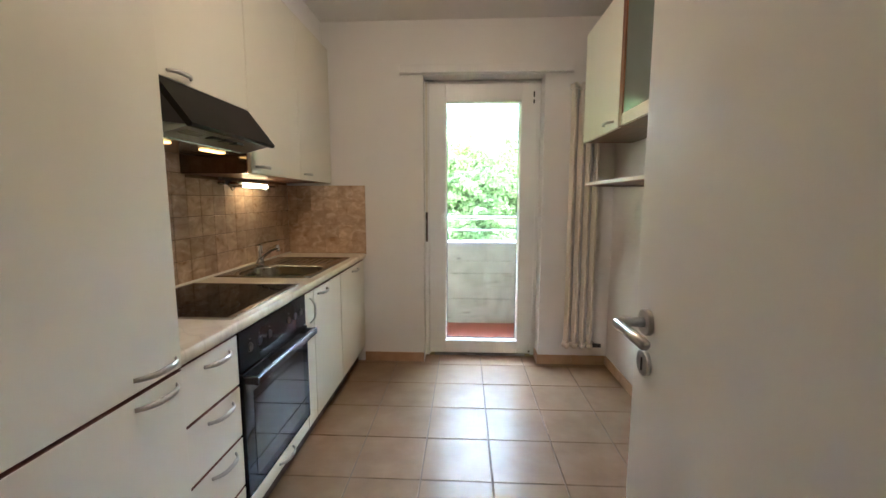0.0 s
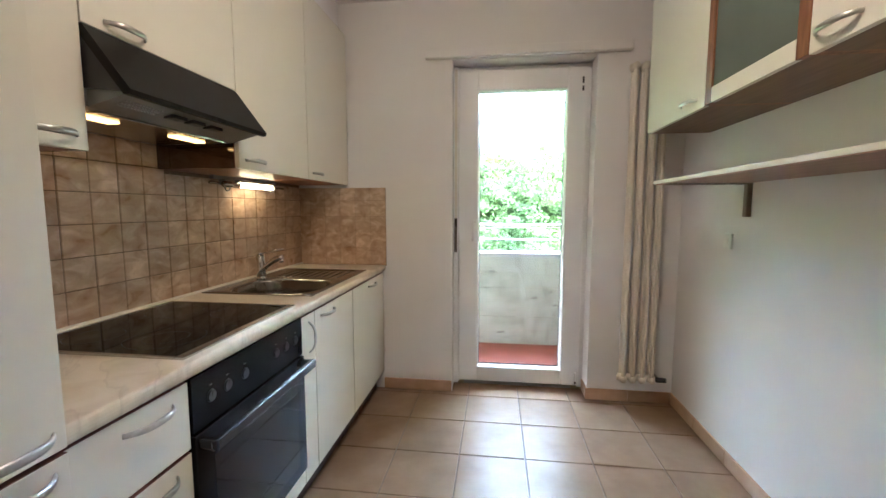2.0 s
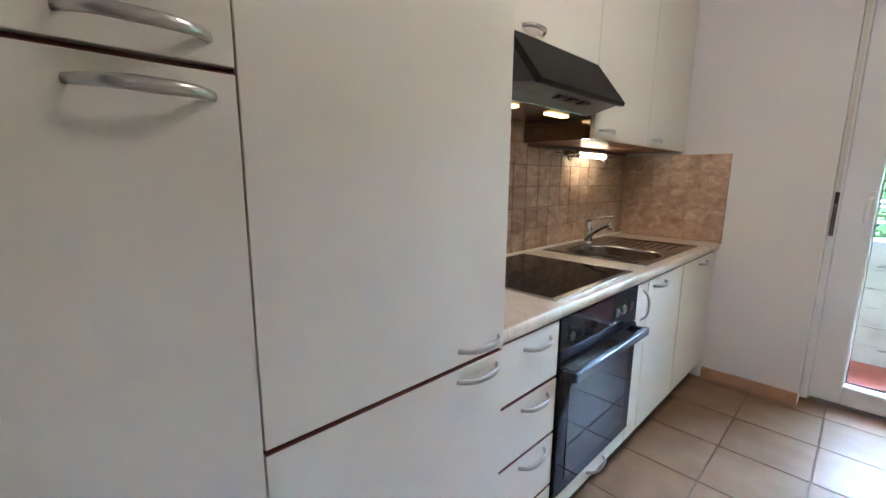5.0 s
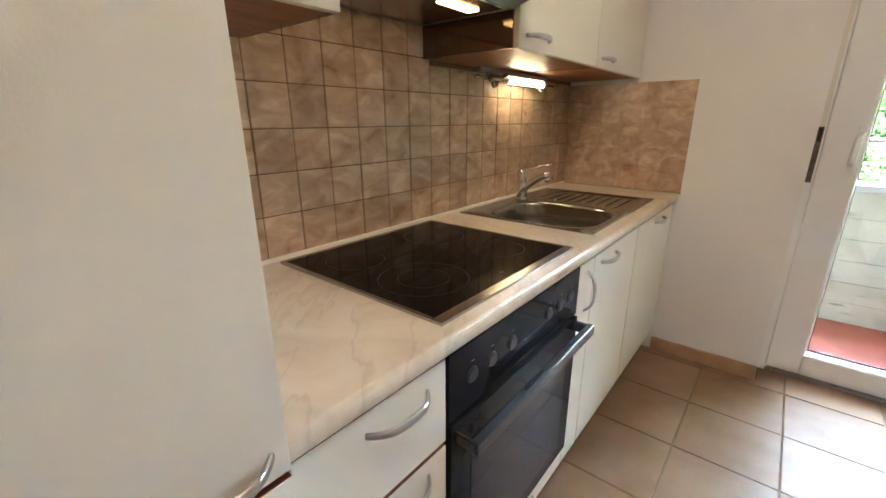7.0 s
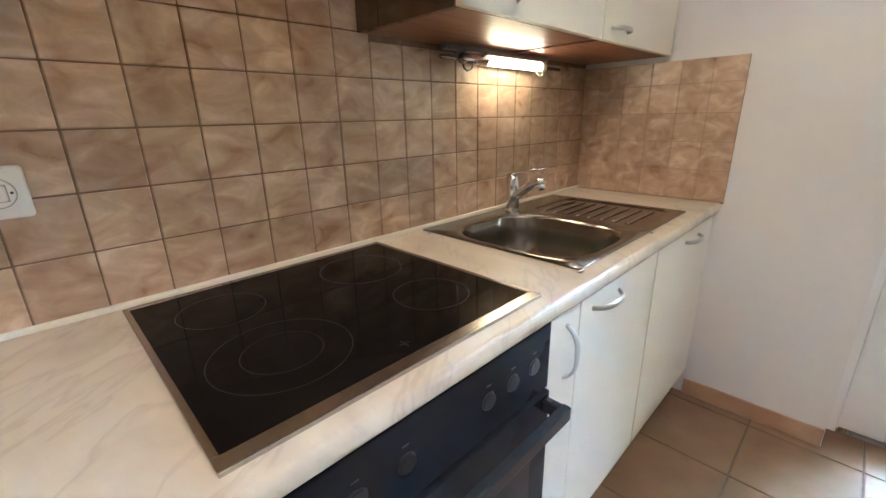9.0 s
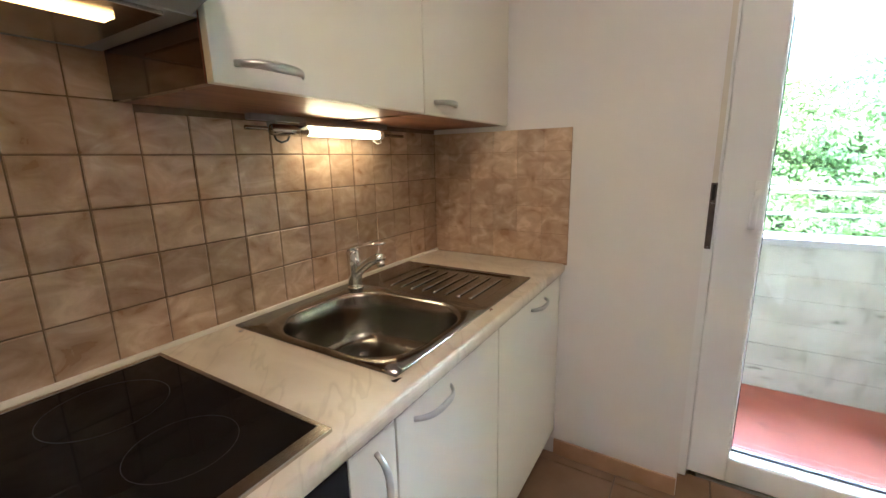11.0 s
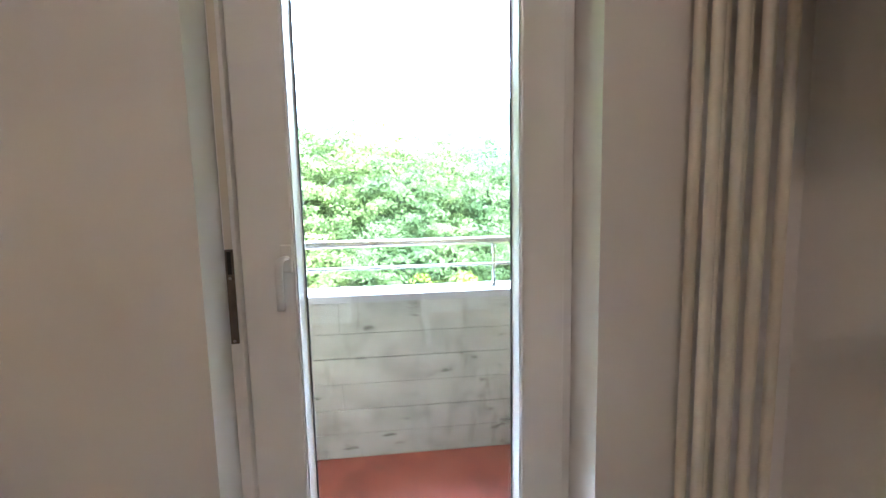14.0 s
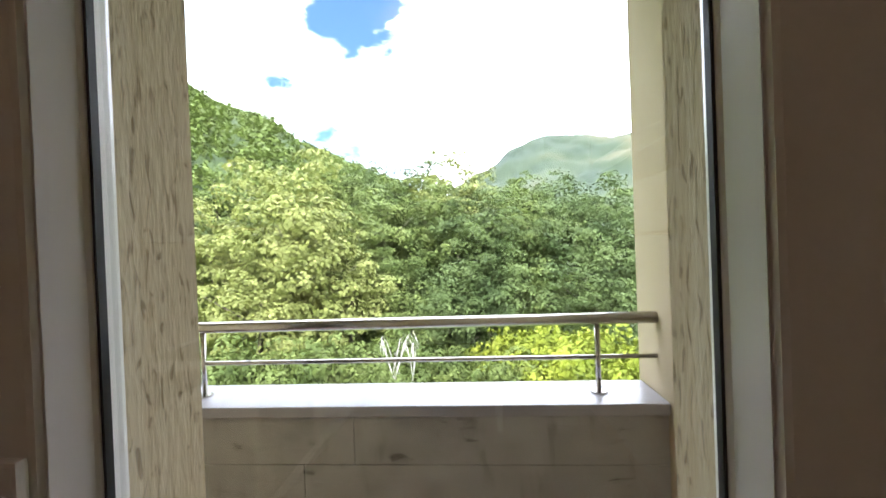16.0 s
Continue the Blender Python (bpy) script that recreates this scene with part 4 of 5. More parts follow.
# ---- right-hand side ----
RX0, RZ0, RZ1 = 2.235, 1.717, 2.43
OUTR = (-1, 0, 0)
R_CUTS = [3.70, 3.052, 2.482, 1.915]
for i, (y1, y0) in enumerate(zip(R_CUTS, R_CUTS[1:])):
    glazed = i == 1
    u = thing("wall_cabinet", (2.4, (y0 + y1) / 2, RZ0), ("cream wall cabinet near the radiator", "wall cabinet with frosted glass door and cherry wood stiles", "cream wall cabinet next to the glazed one")[i], "cabinet", "cabinets over the shelf")
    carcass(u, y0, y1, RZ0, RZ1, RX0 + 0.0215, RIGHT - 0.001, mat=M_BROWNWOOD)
    if glazed:
        g = 0.0018
        part("door_stile", box(RX0, RX0 + 0.019, y0 + g, y0 + 0.050, RZ0, RZ1 - g, 0.002), M_CHERRY_V, u, "cherry wood stile")
        part("door_stile", box(RX0, RX0 + 0.019, y1 - 0.050, y1 - g, RZ0, RZ1 - g, 0.002), M_CHERRY_V, u, "cherry wood stile")
        part("door_rail", box(RX0, RX0 + 0.019, y0 + 0.050, y1 - 0.050, RZ0, RZ0 + 0.060, 0.002), M_CREAM, u)
        part("door_rail", box(RX0, RX0 + 0.019, y0 + 0.050, y1 - 0.050, RZ1 - 0.060, RZ1 - g, 0.002), M_CREAM, u)
        part("door_glass", box(RX0 + 0.007, RX0 + 0.012, y0 + 0.048, y1 - 0.048, RZ0 + 0.058, RZ1 - 0.058), M_GREENGLASS, u, "grey-green frosted glass")
    else:
        part("door", box(RX0, RX0 + 0.019, y0 + 0.0018, y1 - 0.0018, RZ0 - 0.003, RZ1 - 0.0018, 0.0022), M_CREAM, u)
        part("handle", bow_handle((RX0 + 0.001, 3.19 if i == 0 else 2.385, 1.757), 0.145, AY, OUTR), M_NICKEL, u, "satin nickel bow handle", smooth=True)
shelf = thing("wall_shelf", (2.36, 2.68, 1.416), "long pale wall shelf with pinkish wood underside", "shelf")
part("board", box(2.188, RIGHT - 0.0005, 1.95, 3.438, 1.4195, 1.436, 0.002), M_CREAM, shelf)
part("end_edge", box(2.189, RIGHT - 0.0005, 3.4382, 3.4400, 1.4165, 1.4355), M_PINKWOOD, shelf, "pinkish wood edge band")
part("underside", box(2.189, RIGHT - 0.0005, 1.951, 3.437, 1.416, 1.4194), M_PINKWOOD, shelf, "pinkish wood veneer")
for y in (3.283, 2.12):
    b = thing("shelf_bracket", (RIGHT, y, 1.26), "grey-brown metal angle bracket under the shelf", "bracket", "shelf brackets")
    part("upright", box(RIGHT - 0.024, RIGHT - 0.0005, y - 0.014, y + 0.014, 1.258, 1.4155, 0.003), M_BRACKET, b)
    part("arm", box(2.20, RIGHT - 0.024, y - 0.014, y + 0.014, 1.4075, 1.4155, 0.002), M_BRACKET, b)
ws = thing("wall_switch", (RIGHT, 3.434, 1.13), "small white switch plate on the wall", "switch")
sw_plate = part("cover_plate", box(RIGHT - 0.010, RIGHT - 0.0003, 3.400, 3.468, 1.094, 1.172, 0.003), M_SOCKET, ws)
part("rocker", box(RIGHT - 0.014, RIGHT - 0.010, 3.424, 3.444, 1.120, 1.146, 0.002), M_SOCKET, ws)

# radiator: four upright sections on the far wall
rad = thing("column_radiator", (2.27, 3.93, 0.17), "tall cream column radiator in the corner", "radiator")
RS = [2.222 + 0.0585 * i for i in range(4)]
for x in RS:
    for y in (3.892, 3.948):
        part("column", sweep([(x, y, 0.205), (x, y, 0.23), (x, y, 2.12), (x, y, 2.145)], 0.0135, 0.0125, (1, 0, 0), 12), M_RADIATOR, rad, smooth=True)
    for z in (0.195, 2.155):
        part("section_head", sweep([(x, 3.868, z), (x, 3.882, z), (x, 3.92, z), (x, 3.958, z), (x, 3.972, z)], 0.024, 0.026, (1, 0, 0), 14,
                                   taper=lambda s: 0.62 + 0.38 * math.sin(math.pi * s)), M_RADIATOR, rad, smooth=True)
for z in (0.195, 2.155):
    part("header_pipe", rod((RS[0] - 0.030, 3.92, z), (RS[-1] + 0.030, 3.92, z), 0.017), M_RADIATOR, rad, smooth=True)
valve = part("valve", rod((RS[-1] + 0.028, 3.92, 0.195), (2.455, 3.92, 0.195), 0.010), M_STEEL, rad, "steel valve with a black cap", smooth=True)
part("valve_cap", rod((2.425, 3.895, 0.200), (2.475, 3.865, 0.210), 0.017, 0.015), M_BLACK, valve)
part("supply_pipe", rod((2.45, 3.92, 0.195), (2.45, 3.995, 0.195), 0.008), M_STEEL, valve)
for z in (0.5, 1.85):
    part("wall_bracket", box(2.28, 2.30, 3.955, FAR, z, z + 0.02), M_RADIATOR, rad)

# open entry door
leaf = thing("entry_door", (1.786, 1.15, 0.0), "open plain cream interior door with lever handle", "door")
EX0, EX1, EY0, EY1 = 1.766, 1.806, 0.685, 1.574
slab = part("door_leaf", box(EX0, EX1, EY0, EY1, 0.008, 2.02, 0.003), M_LEAF, leaf)
HY, HZ = EY1 - 0.055, 1.100
for sgn, x in ((-1, EX0), (1, EX1)):
    bm = loft([[(x + sgn * d, y, z) for y, z, _ in ring_rect(HY, HZ, 0.0245 - k, 0.0245 - k, 0.021 - k, 0, 8)] for d, k in ((0.0, 0), (0.0075, 0), (0.009, 0.0015))])
    part("rose", bm, M_NICKEL, leaf)
    bm = loft([[(x + sgn * d, y, z) for y, z, _ in ring_rect(HY, HZ - 0.080, 0.0245 - k, 0.0245 - k, 0.022 - k, 0, 8)] for d, k in ((0.0, 0), (0.0065, 0), (0.008, 0.0015))])
    kr = part("key_rose", bm, M_NICKEL, leaf)
    part("keyhole", box(*sorted((x + sgn * 0.0079, x + sgn * 0.0086)), HY - 0.003, HY + 0.003, HZ - 0.095, HZ - 0.069), M_HOLE, kr)
    part("lever", sweep([(x + sgn * 0.004, HY, HZ), (x + sgn * 0.050, HY, HZ), (x + sgn * 0.0585, HY - 0.003, HZ), (x + sgn * 0.061, HY - 0.012, HZ), (x + sgn * 0.061, HY - 0.075, HZ), (x + sgn * 0.061, HY - 0.128, HZ)],
                        0.0095, 0.0095, (0, 0, 1), 16), M_NICKEL, leaf, "brushed steel lever", smooth=True)
part("lock_plate", box(EX0 + 0.010, EX1 - 0.010, EY1, EY1 + 0.0012, 0.98, 1.20), M_STEEL, leaf)

# round ceiling lamp in the middle of the room
cl = thing("ceiling_lamp", (1.38, 2.30, CEIL), "round lit opal glass lamp on the ceiling", "lamp")
part("base", rod((1.38, 2.30, CEIL - 0.03), (1.38, 2.30, CEIL - 0.0005), 0.13, sides=36), M_WHITE, cl)
bm = bmesh.new()
bmesh.ops.create_uvsphere(bm, u_segments=32, v_segments=16, radius=0.15, matrix=Matrix.Translation((1.38, 2.30, CEIL - 0.045)) @ Matrix.Diagonal((1, 1, 0.42, 1)))
part("shade", bm, M_CEILLAMP, cl, "lit opal shade", smooth=True)


# ---- outdoors ----
GROUND = -7.0
bm = bmesh.new()
N = 60
grid = {}
for i in range(N + 1):
    for j in range(N + 1):
        u, v = -1 + 2 * i / N, -1 + 2 * j / N
        x, y = 1800 * u * abs(u) ** 1.6, 6 + 1800 * v * abs(v) ** 1.6
        far = max(0.0, math.hypot(x, y) - 30)
        grid[i, j] = bm.verts.new((x, y, GROUND + 0.25 * noise.noise((x * 0.05, y * 0.05, 0)) + (0.02 * min(far, 200) if y > 6 else 0)))
for i in range(N):
    for j in range(N):
        bm.faces.new((grid[i, j], grid[i + 1, j], grid[i + 1, j + 1], grid[i, j + 1]))
ground = solid("ground", bm, M_GRASS, "structure", smooth=True)


def ridge(name, crest, depth, mat, rough, steps, kind="structure"):
    """A slope that rises from its foot to a crest line and falls behind it; crest: (azimuth, distance, elevation) in degrees and metres."""
    own = bmesh.new()
    rows = 60
    made = []
    n = steps
    for i in range(n + 1):
        s = i / n * (len(crest) - 1)
        k = min(int(s), len(crest) - 2)
        f = s - k
        f = f * f * (3 - 2 * f)
        az, d, el = (crest[k][c] * (1 - f) + crest[k + 1][c] * f for c in range(3))
        col = []
        for j in range(rows + 1):
            t = j / rows
            dist = d - depth * (1 - t) if t <= 1 else d
            top = 1.4 + d * math.tan(radians(el))
            z = GROUND + (top - GROUND) * (math.sin(t * math.pi / 2) ** 1.15)
            x, y = 1.6 + dist * math.sin(radians(az)), 3.8 + dist * math.cos(radians(az))
            z += rough * (noise.fractal((x / (rough * 9), y / (rough * 9), 3.1), 0.7, 2.0, 5)) * min(1, t * 2 + 0.1)
            col.append(own.verts.new((x, y, z)))
        made.append(col)
    for a, b in zip(made, made[1:]):
        for j in range(rows):
            own.faces.new((a[j], b[j], b[j + 1], a[j + 1]))
    bmesh.ops.recalc_face_normals(own, faces=own.faces[:])
    return solid(name, own, mat, kind, smooth=True)


ridge("backdrop_hill", [(-80, 420, 22), (-60, 430, 22), (-45, 440, 20.5), (-36, 450, 17.3), (-28, 470, 14.6), (-20, 490, 11.2), (-12, 510, 8.2), (0, 540, 4.5), (30, 600, 2.0)], 330, M_FOREST, 7.0, 170)
ridge("backdrop_mountain", [(-20, 2900, 3), (-4, 2900, 5.6), (1, 2900, 8.6), (5, 2900, 11.0), (10, 2900, 12.3), (18, 2950, 11.9), (26, 3000, 11.6), (40, 3000, 11.0), (60, 3000, 9)], 1900, M_MOUNTAIN, 60.0, 300)


def far_woods(count, seed):
    """Tree crowns on the wooded slope, each a loose cluster of leaf sheets."""
    rng = np.random.default_rng(seed)
    verts, faces = [], []
    hill = bpy.data.objects["backdrop_hill"].data
    pts = [v.co for v in hill.vertices if v.co.z > GROUND + 12]
    for c in range(count):
        p = np.array(pts[rng.integers(len(pts))]) + rng.normal(size=3) * np.array([4.0, 5.0, 0.6])
        r = rng.uniform(2.6, 4.6)
        for k in range(26):
            o = rng.normal(size=3)
            o /= np.linalg.norm(o)
            q = p + o * r * np.array([1, 1, 0.9]) + np.array([0, 0, r * 0.5])
            n = o + np.array([0, 0, 0.6]) + 0.4 * rng.normal(size=3)
            n /= np.linalg.norm(n)
            a = np.cross(n, rng.normal(size=3))
            a /= np.linalg.norm(a)
            b, w = np.cross(n, a), r * rng.uniform(0.22, 0.40)
            i = len(verts)
            verts += [tuple(q - a * w), tuple(q + b * w * 0.8 - n * w * 0.2), tuple(q + a * w - n * w * 0.3), tuple(q - b * w * 0.8 - n * w * 0.2)]
            faces += [(i, i + 1, i + 2), (i, i + 2, i + 3)]
    me = bpy.data.meshes.new("far_woods")
    me.from_pydata(verts, [], faces)
    me.materials.append(M_LEAVES[4])
    return tagged(new("far_woods", me), "dense green woods on the far hillside", "woods", kind="stuff")


def crown_mesh(name, rx, rz, clumps, per, size, mat, seed):
    """A crown of leaf sprays: clumps spread over an uneven egg, each a cloud of small folded leaves facing out and up."""
    rng = np.random.default_rng(seed)
    verts, faces = [], []
    for c in range(clumps):
        d = rng.normal(size=3)
        d /= np.linalg.norm(d)
        d[2] = d[2] * 0.9 + 0.1
        lobes = 0.80 + 0.20 * math.sin(3 * math.atan2(d[1], d[0]) + seed) + 0.14 * math.sin(5 * d[2] + seed * 2)
        centre = np.array([d[0] * rx, d[1] * rx, d[2] * rz]) * lobes * rng.uniform(0.5, 1.0)
        cr = size * rng.uniform(1.9, 3.6)
        lean = d + np.array([0, 0, 0.9])
        lean /= np.linalg.norm(lean)
        for k in range(per):
            o = rng.normal(size=3) + 0.9 * lean
            o /= np.linalg.norm(o)
            p = centre + o * cr * rng.uniform(0.7, 1.08) * np.array([1.15, 1.15, 0.62])
            nrm = o + 0.4 * lean + 0.36 * rng.normal(size=3)
            nrm /= np.linalg.norm(nrm)
            a = np.cross(nrm, rng.normal(size=3))
            a /= np.linalg.norm(a)
            b = np.cross(nrm, a)
            s = size * rng.uniform(0.5, 1.0)
            i = len(verts)
            verts += [tuple(p - a * s * 0.5), tuple(p + b * s * 0.34 - nrm * s * 0.1), tuple(p + a * s * 0.6 - nrm * s * 0.16), tuple(p - b * s * 0.34 - nrm * s * 0.1)]
            faces += [(i, i + 1, i + 2), (i, i + 2, i + 3)]
    me = bpy.data.meshes.new(name)
    me.from_pydata(verts, [], faces)
    me.materials.append(mat)
    return me


def trunk_mesh(name, height, r, seed):
    rng = np.random.default_rng(seed)
    own = bmesh.new()
    pts = [(0.12 * math.sin(i * 1.3 + seed), 0.12 * math.cos(i * 1.7 + seed), height * i / 6) for i in range(7)]
    sweep(pts, r, r, (1, 0, 0), 9, bm=own, taper=lambda s: 1.25 - 0.95 * s)
    for i in range(7):
        a, z = i * 2.4 + seed, height * (0.32 + 0.09 * i)
        ln = height * rng.uniform(0.22, 0.36)
        sweep([(0, 0, z), (0.4 * ln * math.cos(a), 0.4 * ln * math.sin(a), z + 0.25 * ln), (ln * math.cos(a), ln * math.sin(a), z + 0.75 * ln)], r * 0.42, r * 0.42, (0, 0, 1), 6, bm=own, taper=lambda s: 1 - 0.8 * s)
    return mesh_of(own, M_BARK, name, True)


far_woods(4200, 9)
CROWNS = [crown_mesh("crown", 3.6, 5.2, 230, 70, 0.25, M_LEAVES[0], 11), crown_mesh("crown", 3.3, 4.8, 230, 66, 0.24, M_LEAVES[1], 23),
          crown_mesh("crown", 3.8, 4.6, 230, 66, 0.25, M_LEAVES[2], 37), crown_mesh("crown", 3.0, 5.6, 230, 66, 0.24, M_LEAVES[1], 41)]
BUSH = crown_mesh("crown", 1.9, 1.6, 190, 60, 0.17, M_LEAVES[3], 5)
BUSH_B = crown_mesh("crown", 1.8, 1.7, 190, 60, 0.17, M_LEAVES[1], 8)
TRUNKS = [trunk_mesh("trunk", 9.0, 0.20, 3), trunk_mesh("trunk", 8.4, 0.17, 7)]


def tree(kind, az, dist, top_el, scale, spin, label):
    """A tree at that bearing and distance from the balcony door, its top at that elevation."""
    x, y = 1.6 + dist * math.sin(radians(az)), 3.8 + dist * math.cos(radians(az))
    top = 1.4 + dist * math.tan(radians(top_el))
    base = GROUND + (0.02 * max(0, dist - 30)) - 0.2
    t = thing("tree", (x, y, base), label, "tree", "trees below the balcony")
    t.rotation_euler = (0, 0, spin)
    c = new("crown", CROWNS[kind])
    c.parent = t
    rz = (5.2, 4.8, 4.6, 5.6)[kind] * scale
    c.scale = (scale, scale, scale)
    c.location = (0, 0, top - rz * 0.98 - base)
    tr = new("trunk", TRUNKS[kind % 2])
    tr.parent = t
    h = top - base - rz * 0.55
    tr.scale = (scale, scale, h / (9.0, 8.4)[kind % 2])
    return t


L_A, L_B, L_C = "leafy bright green tree in full sun", "leafy mid green tree in the wood", "dense dark green tree in the wood"
# the near row
for kind, az, dist, el, sc, lab in ((0, -23.5, 21.0, 12.0, 1.12, L_A), (0, -33.5, 24.0, 7.5, 1.0, L_A), (1, -12.5, 25.0, 9.6, 1.0, L_B), (1, -6.0, 27.0, 9.0, 1.0, L_B),
                                    (2, 0.5, 26.0, 8.2, 1.0, L_C), (1, 7.0, 27.0, 8.6, 1.0, L_B), (2, 13.5, 26.0, 6.2, 0.95, L_C), (2, 19.5, 26.0, 2.6, 0.85, L_C),
                                    (1, 26.5, 28.0, 2.0, 0.9, L_B), (1, -43.0, 25.0, 9.0, 1.1, L_B), (3, 34.0, 30.0, 5.0, 1.0, L_B), (0, -28.5, 19.0, 0.5, 0.8, L_A), (0, -17.5, 20.0, 0.8, 0.85, L_A),
                                    (1, -10.0, 20.0, -3.0, 0.8, L_B), (2, -3.5, 21.0, -2.0, 0.8, L_C), (2, 4.0, 21.5, -1.0, 0.85, L_C), (1, 10.0, 22.0, -2.5, 0.8, L_B), (2, 16.0, 22.0, -1.5, 0.8, L_C)):
    tree(kind, az, dist, el, sc, az * 0.7, lab)
# the rows behind
for i in range(19):
    az = -48 + i * 5.1
    el = 12.9 - 0.06 * abs(az + 4) ** 1.15 - (2.6 if az > 7 else 0) - (2.6 if az > 21 else 0) + 1.1 * math.sin(i * 2.3)
    el = min(el, 12.2)
    tree((3, 1, 2, 1, 0)[i % 5], az, 37 + 4 * math.sin(i * 1.9), el, 1.25, i * 1.1, (L_B, L_B, L_C, L_B, L_A)[i % 5])
for i in range(14):
    az = -44 + i * 6.3
    tree((1, 2, 3)[i % 3], az, 31 + 2 * math.sin(i * 2.7), 4.5 + 1.5 * math.sin(i * 1.3), 1.1, i * 0.8, (L_B, L_C, L_B)[i % 3])
# shrubs in front of the wood
for i, (az, dist, top_el, sc, yellow) in enumerate(((5, 17.5, -11.4, 1.0, 1), (10.5, 17.0, -11.0, 1.05, 1), (16, 16.5, -11.3, 1.1, 1), (21.5, 16.0, -11.6, 1.1, 1), (27, 16.5, -11.5, 1.0, 1), (33, 17, -11, 1.1, 1), (13, 14.0, -14.5, 1.0, 1),
                                                    (23, 13.5, -14.6, 1.0, 1), (3.5, 14.5, -15.0, 0.9, 0), (-4, 16.5, -15.0, 0.9, 0), (-10, 16, -12.5, 1.0, 0), (-16, 15.5, -12.0, 1.05, 0),
                                                    (-22, 15.0, -12.2, 1.1, 0), (-28, 15, -12, 1.0, 0), (-34, 15, -11.5, 1.1, 0), (-13, 13.2, -16.0, 0.9, 0), (-25, 13.0, -16.0, 0.9, 0), (29, 13.5, -15, 1.0, 1))):
    x, y = 1.6 + dist * math.sin(radians(az)), 3.8 + dist * math.cos(radians(az))
    top = 1.4 + dist * math.tan(radians(top_el))
    s = thing("shrub", (x, y, GROUND - 0.1), "bright yellow-green shrub in the sun" if yellow else "leafy green shrub below the trees", "shrub", "shrubs below the balcony")
    c = new("crown", BUSH if yellow else BUSH_B)
    c.parent = s
    hz = (1.6 if yellow else 1.7)
    k = (top - GROUND) / (2 * hz)
    c.scale = (sc * 1.15, sc * 1.15, k)
    c.location = (0, 0, hz * k + 0.1)
    c.rotation_euler = (0, 0, i * 1.3)
# bleached dead shrub
DX, DY = -0.87, 17.0
dead = thing("dead_shrub", (DX, DY, GROUND), "bare bleached shrub with curling branches", "shrub")
for i in range(11):
    a, turn = i * 0.97, (-1) ** i
    pts = [(DX + 0.06 * math.cos(a), DY + 0.06 * math.sin(a), GROUND)]
    for k in range(1, 15):
        q = k / 14
        curl = a + turn * 5.2 * max(0, q - 0.62)
        out = 0.12 + 0.55 * q ** 2
        pts.append((DX + out * math.cos(curl), DY + 0.6 * out * math.sin(curl), GROUND + (5.72 + 0.10 * (i % 5)) * (q if q < 0.8 else 0.8 + 0.12 * math.sin((q - 0.8) * 14))))
    part("branch", sweep(pts, 0.024, 0.024, (1, 0, 0.2), 7, taper=lambda s: 1 - 0.55 * s), M_DEADWOOD, dead, smooth=True)


# ---- pieces: skirting, floor tiles, wall tiles ----
skirt = thing("baseboard", (1.5, 3.9, 0), "", "", kind="structure")
SH, ST = 0.078, 0.010


def skirting(x0, x1, y0, y1):
    n = max(1, round(max(x1 - x0, y1 - y0) / 0.343))
    for i in range(n):
        a, b = i / n, (i + 1) / n
        if x1 - x0 > y1 - y0:
            part("skirting_tile", box(x0 + (x1 - x0) * a, x0 + (x1 - x0) * b - 0.002, y0, y1, 0.001, SH, 0.002, 1), M_BASE, skirt)
        else:
            part("skirting_tile", box(x0, x1, y0 + (y1 - y0) * a, y0 + (y1 - y0) * b - 0.002, 0.001, SH, 0.002, 1), M_BASE, skirt)


skirting(0.605, 1.094, FAR - ST, FAR)
skirting(2.022, RIGHT - ST, FAR - ST, FAR)
skirting(RIGHT - ST, RIGHT, NEAR, FAR)
skirting(2.012, 2.022, FAR - ST, 4.15)
skirting(1.82, RIGHT - ST, NEAR, NEAR + ST)


def tile_mesh(name, a, b, h, bevel, mat, segments=1):
    return mesh_of(box(-a / 2, a / 2, -b / 2, b / 2, -h, 0, bevel, segments), mat, name)


PX, PY, GAP = 0.343, 0.348, 0.0045
x_lines = [1.2155 + PX * k for k in range(-3, 4)]
y_lines = [3.250 + PY * k for k in range(-8, 3)]
cache = {}


def place_tile(parent, name, key, make, loc, turn=None):
    if key not in cache:
        cache[key] = make()
    ob = new(name, cache[key])
    ob.parent = parent
    ob.matrix_basis = Matrix.Translation(loc) @ (turn or Matrix.Identity(4))
    return ob


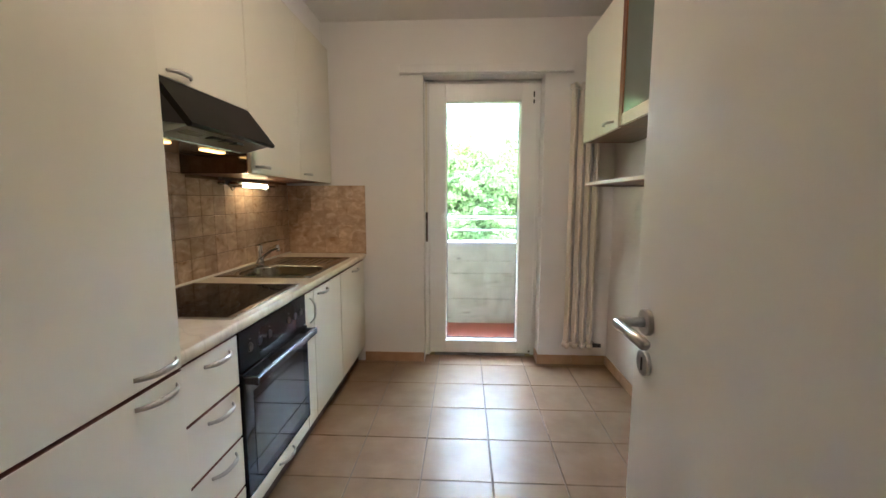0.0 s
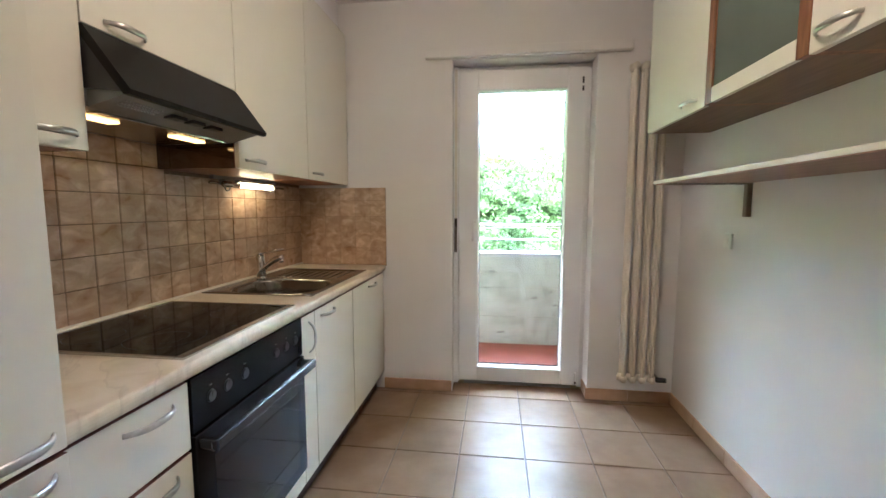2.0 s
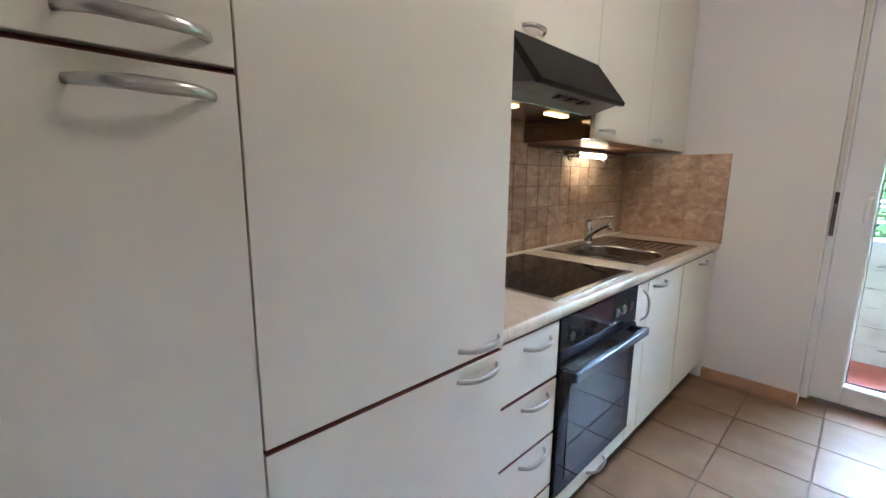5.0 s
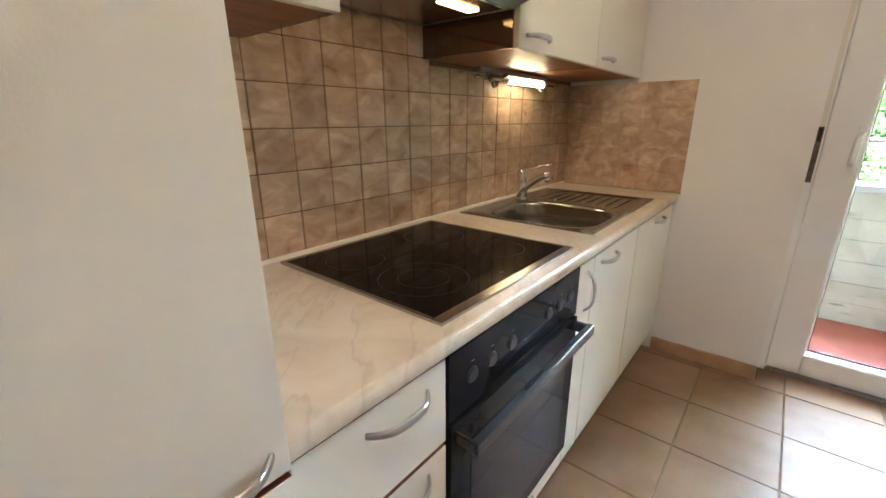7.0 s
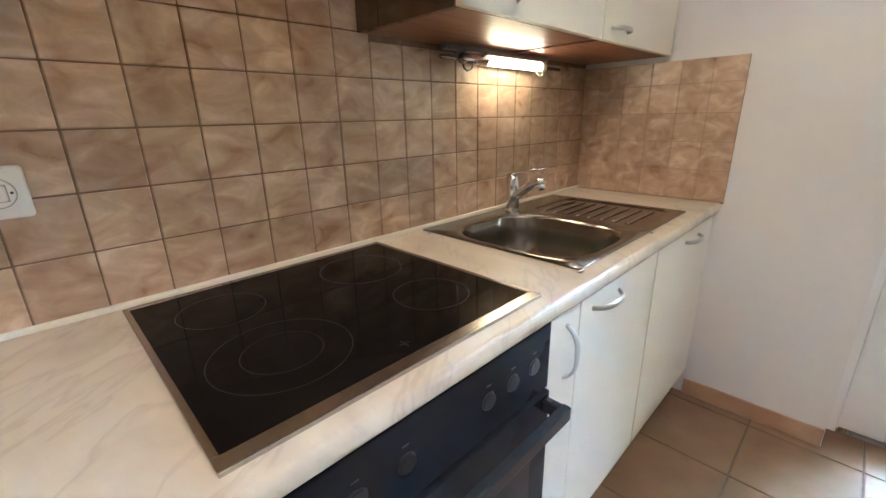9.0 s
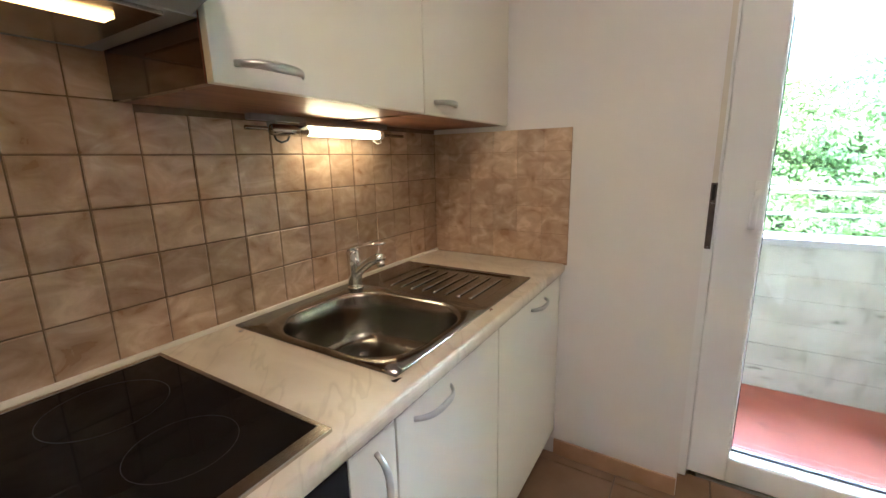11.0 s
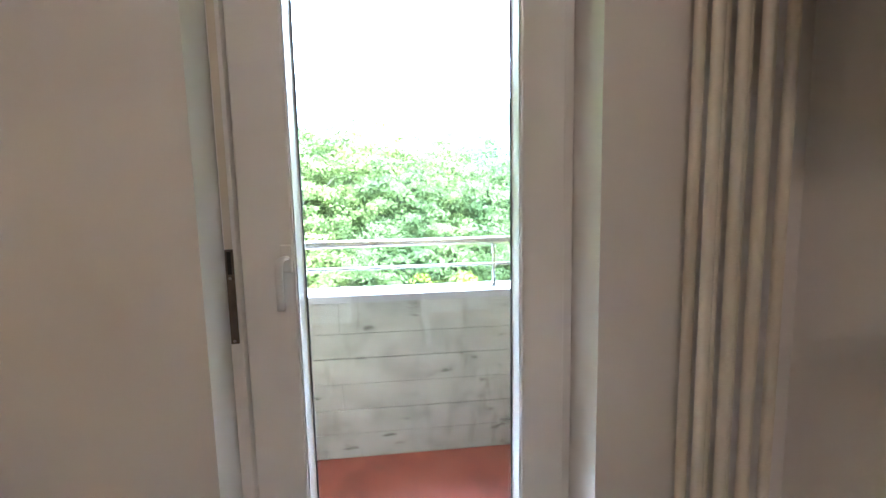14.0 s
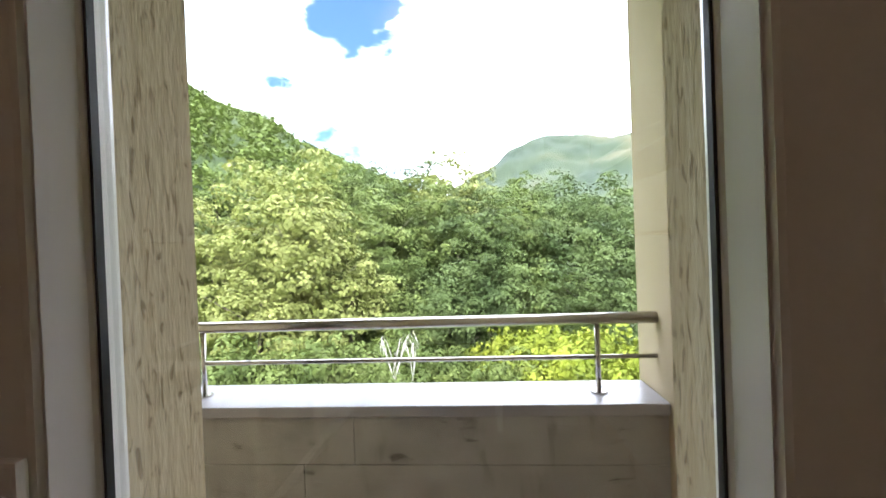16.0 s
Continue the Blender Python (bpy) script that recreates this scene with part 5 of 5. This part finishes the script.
def clip(lines, lo, hi):
    cuts = [lo] + [v for v in lines if lo + 0.02 < v < hi - 0.02] + [hi]
    return list(zip(cuts, cuts[1:]))


for a, b in clip(x_lines, 0.50, RIGHT):
    for c, d in clip(y_lines, NEAR - 0.14, 4.158):
        w, h = round(b - a - GAP, 4), round(d - c - GAP, 4)
        lift = 0.0006 * math.sin(a * 37 + c * 53)
        place_tile(floor_bed, "floor_tile", ("f", w, h), lambda w=w, h=h: tile_mesh("floor_tile", w, h, 0.008, 0.0025, M_FTILE), ((a + b) / 2, (c + d) / 2, lift))

TP, TG = 0.1105, 0.0030
zs = [0.911 + TP * k for k in range(9)]
ys = [2.127 + 0.1105 * k for k in range(-5, 20)]
turn_w = Matrix.Rotation(radians(90), 4, "Y")
for c, d in clip(ys, 1.808, 3.998):
    hood_part = U1 - 0.02 < (c + d) / 2 < U2 + 0.02
    top_z = 1.62 if hood_part else 1.445
    for z0, z1 in clip(zs, 0.902, top_z):
        w, h = round(d - c - TG, 4), round(z1 - z0 - TG, 4)
        x = -0.001 + 0.0010 * math.sin(c * 91 + z0 * 47)
        place_tile(wall_west, "wall_tile", ("w", h, w), lambda w=w, h=h: tile_mesh("wall_tile", h, w, 0.010, 0.0018, M_WTILE), (x, (c + d) / 2, (z0 + z1) / 2), turn_w)
solid("wall_west_grout", box(-0.0115, -0.0035, 1.808, 3.9995, 0.895, 1.62), M_GROUT, "structure")
turn_n = Matrix.Rotation(radians(90), 4, "X")
xs = [0.077 + 0.1105 * k for k in range(6)]
for a, b in clip(xs, 0.001, 0.629):
    for z0, z1 in clip(zs, 0.902, 1.441):
        w, h = round(b - a - 0.0014, 4), round(z1 - z0 - 0.0014, 4)
        y = FAR - 0.0085 + 0.0008 * math.sin(a * 91 + z0 * 47)
        place_tile(wall_north, "wall_tile", ("n", w, h), lambda w=w, h=h: tile_mesh("wall_tile", w, h, 0.008, 0.0012, M_WTILE), ((a + b) / 2, y, (z0 + z1) / 2), turn_n)
solid("wall_north_grout", box(0.0, 0.6285, FAR - 0.006, FAR - 0.0003, 0.895, 1.441), M_GROUTN, "structure")
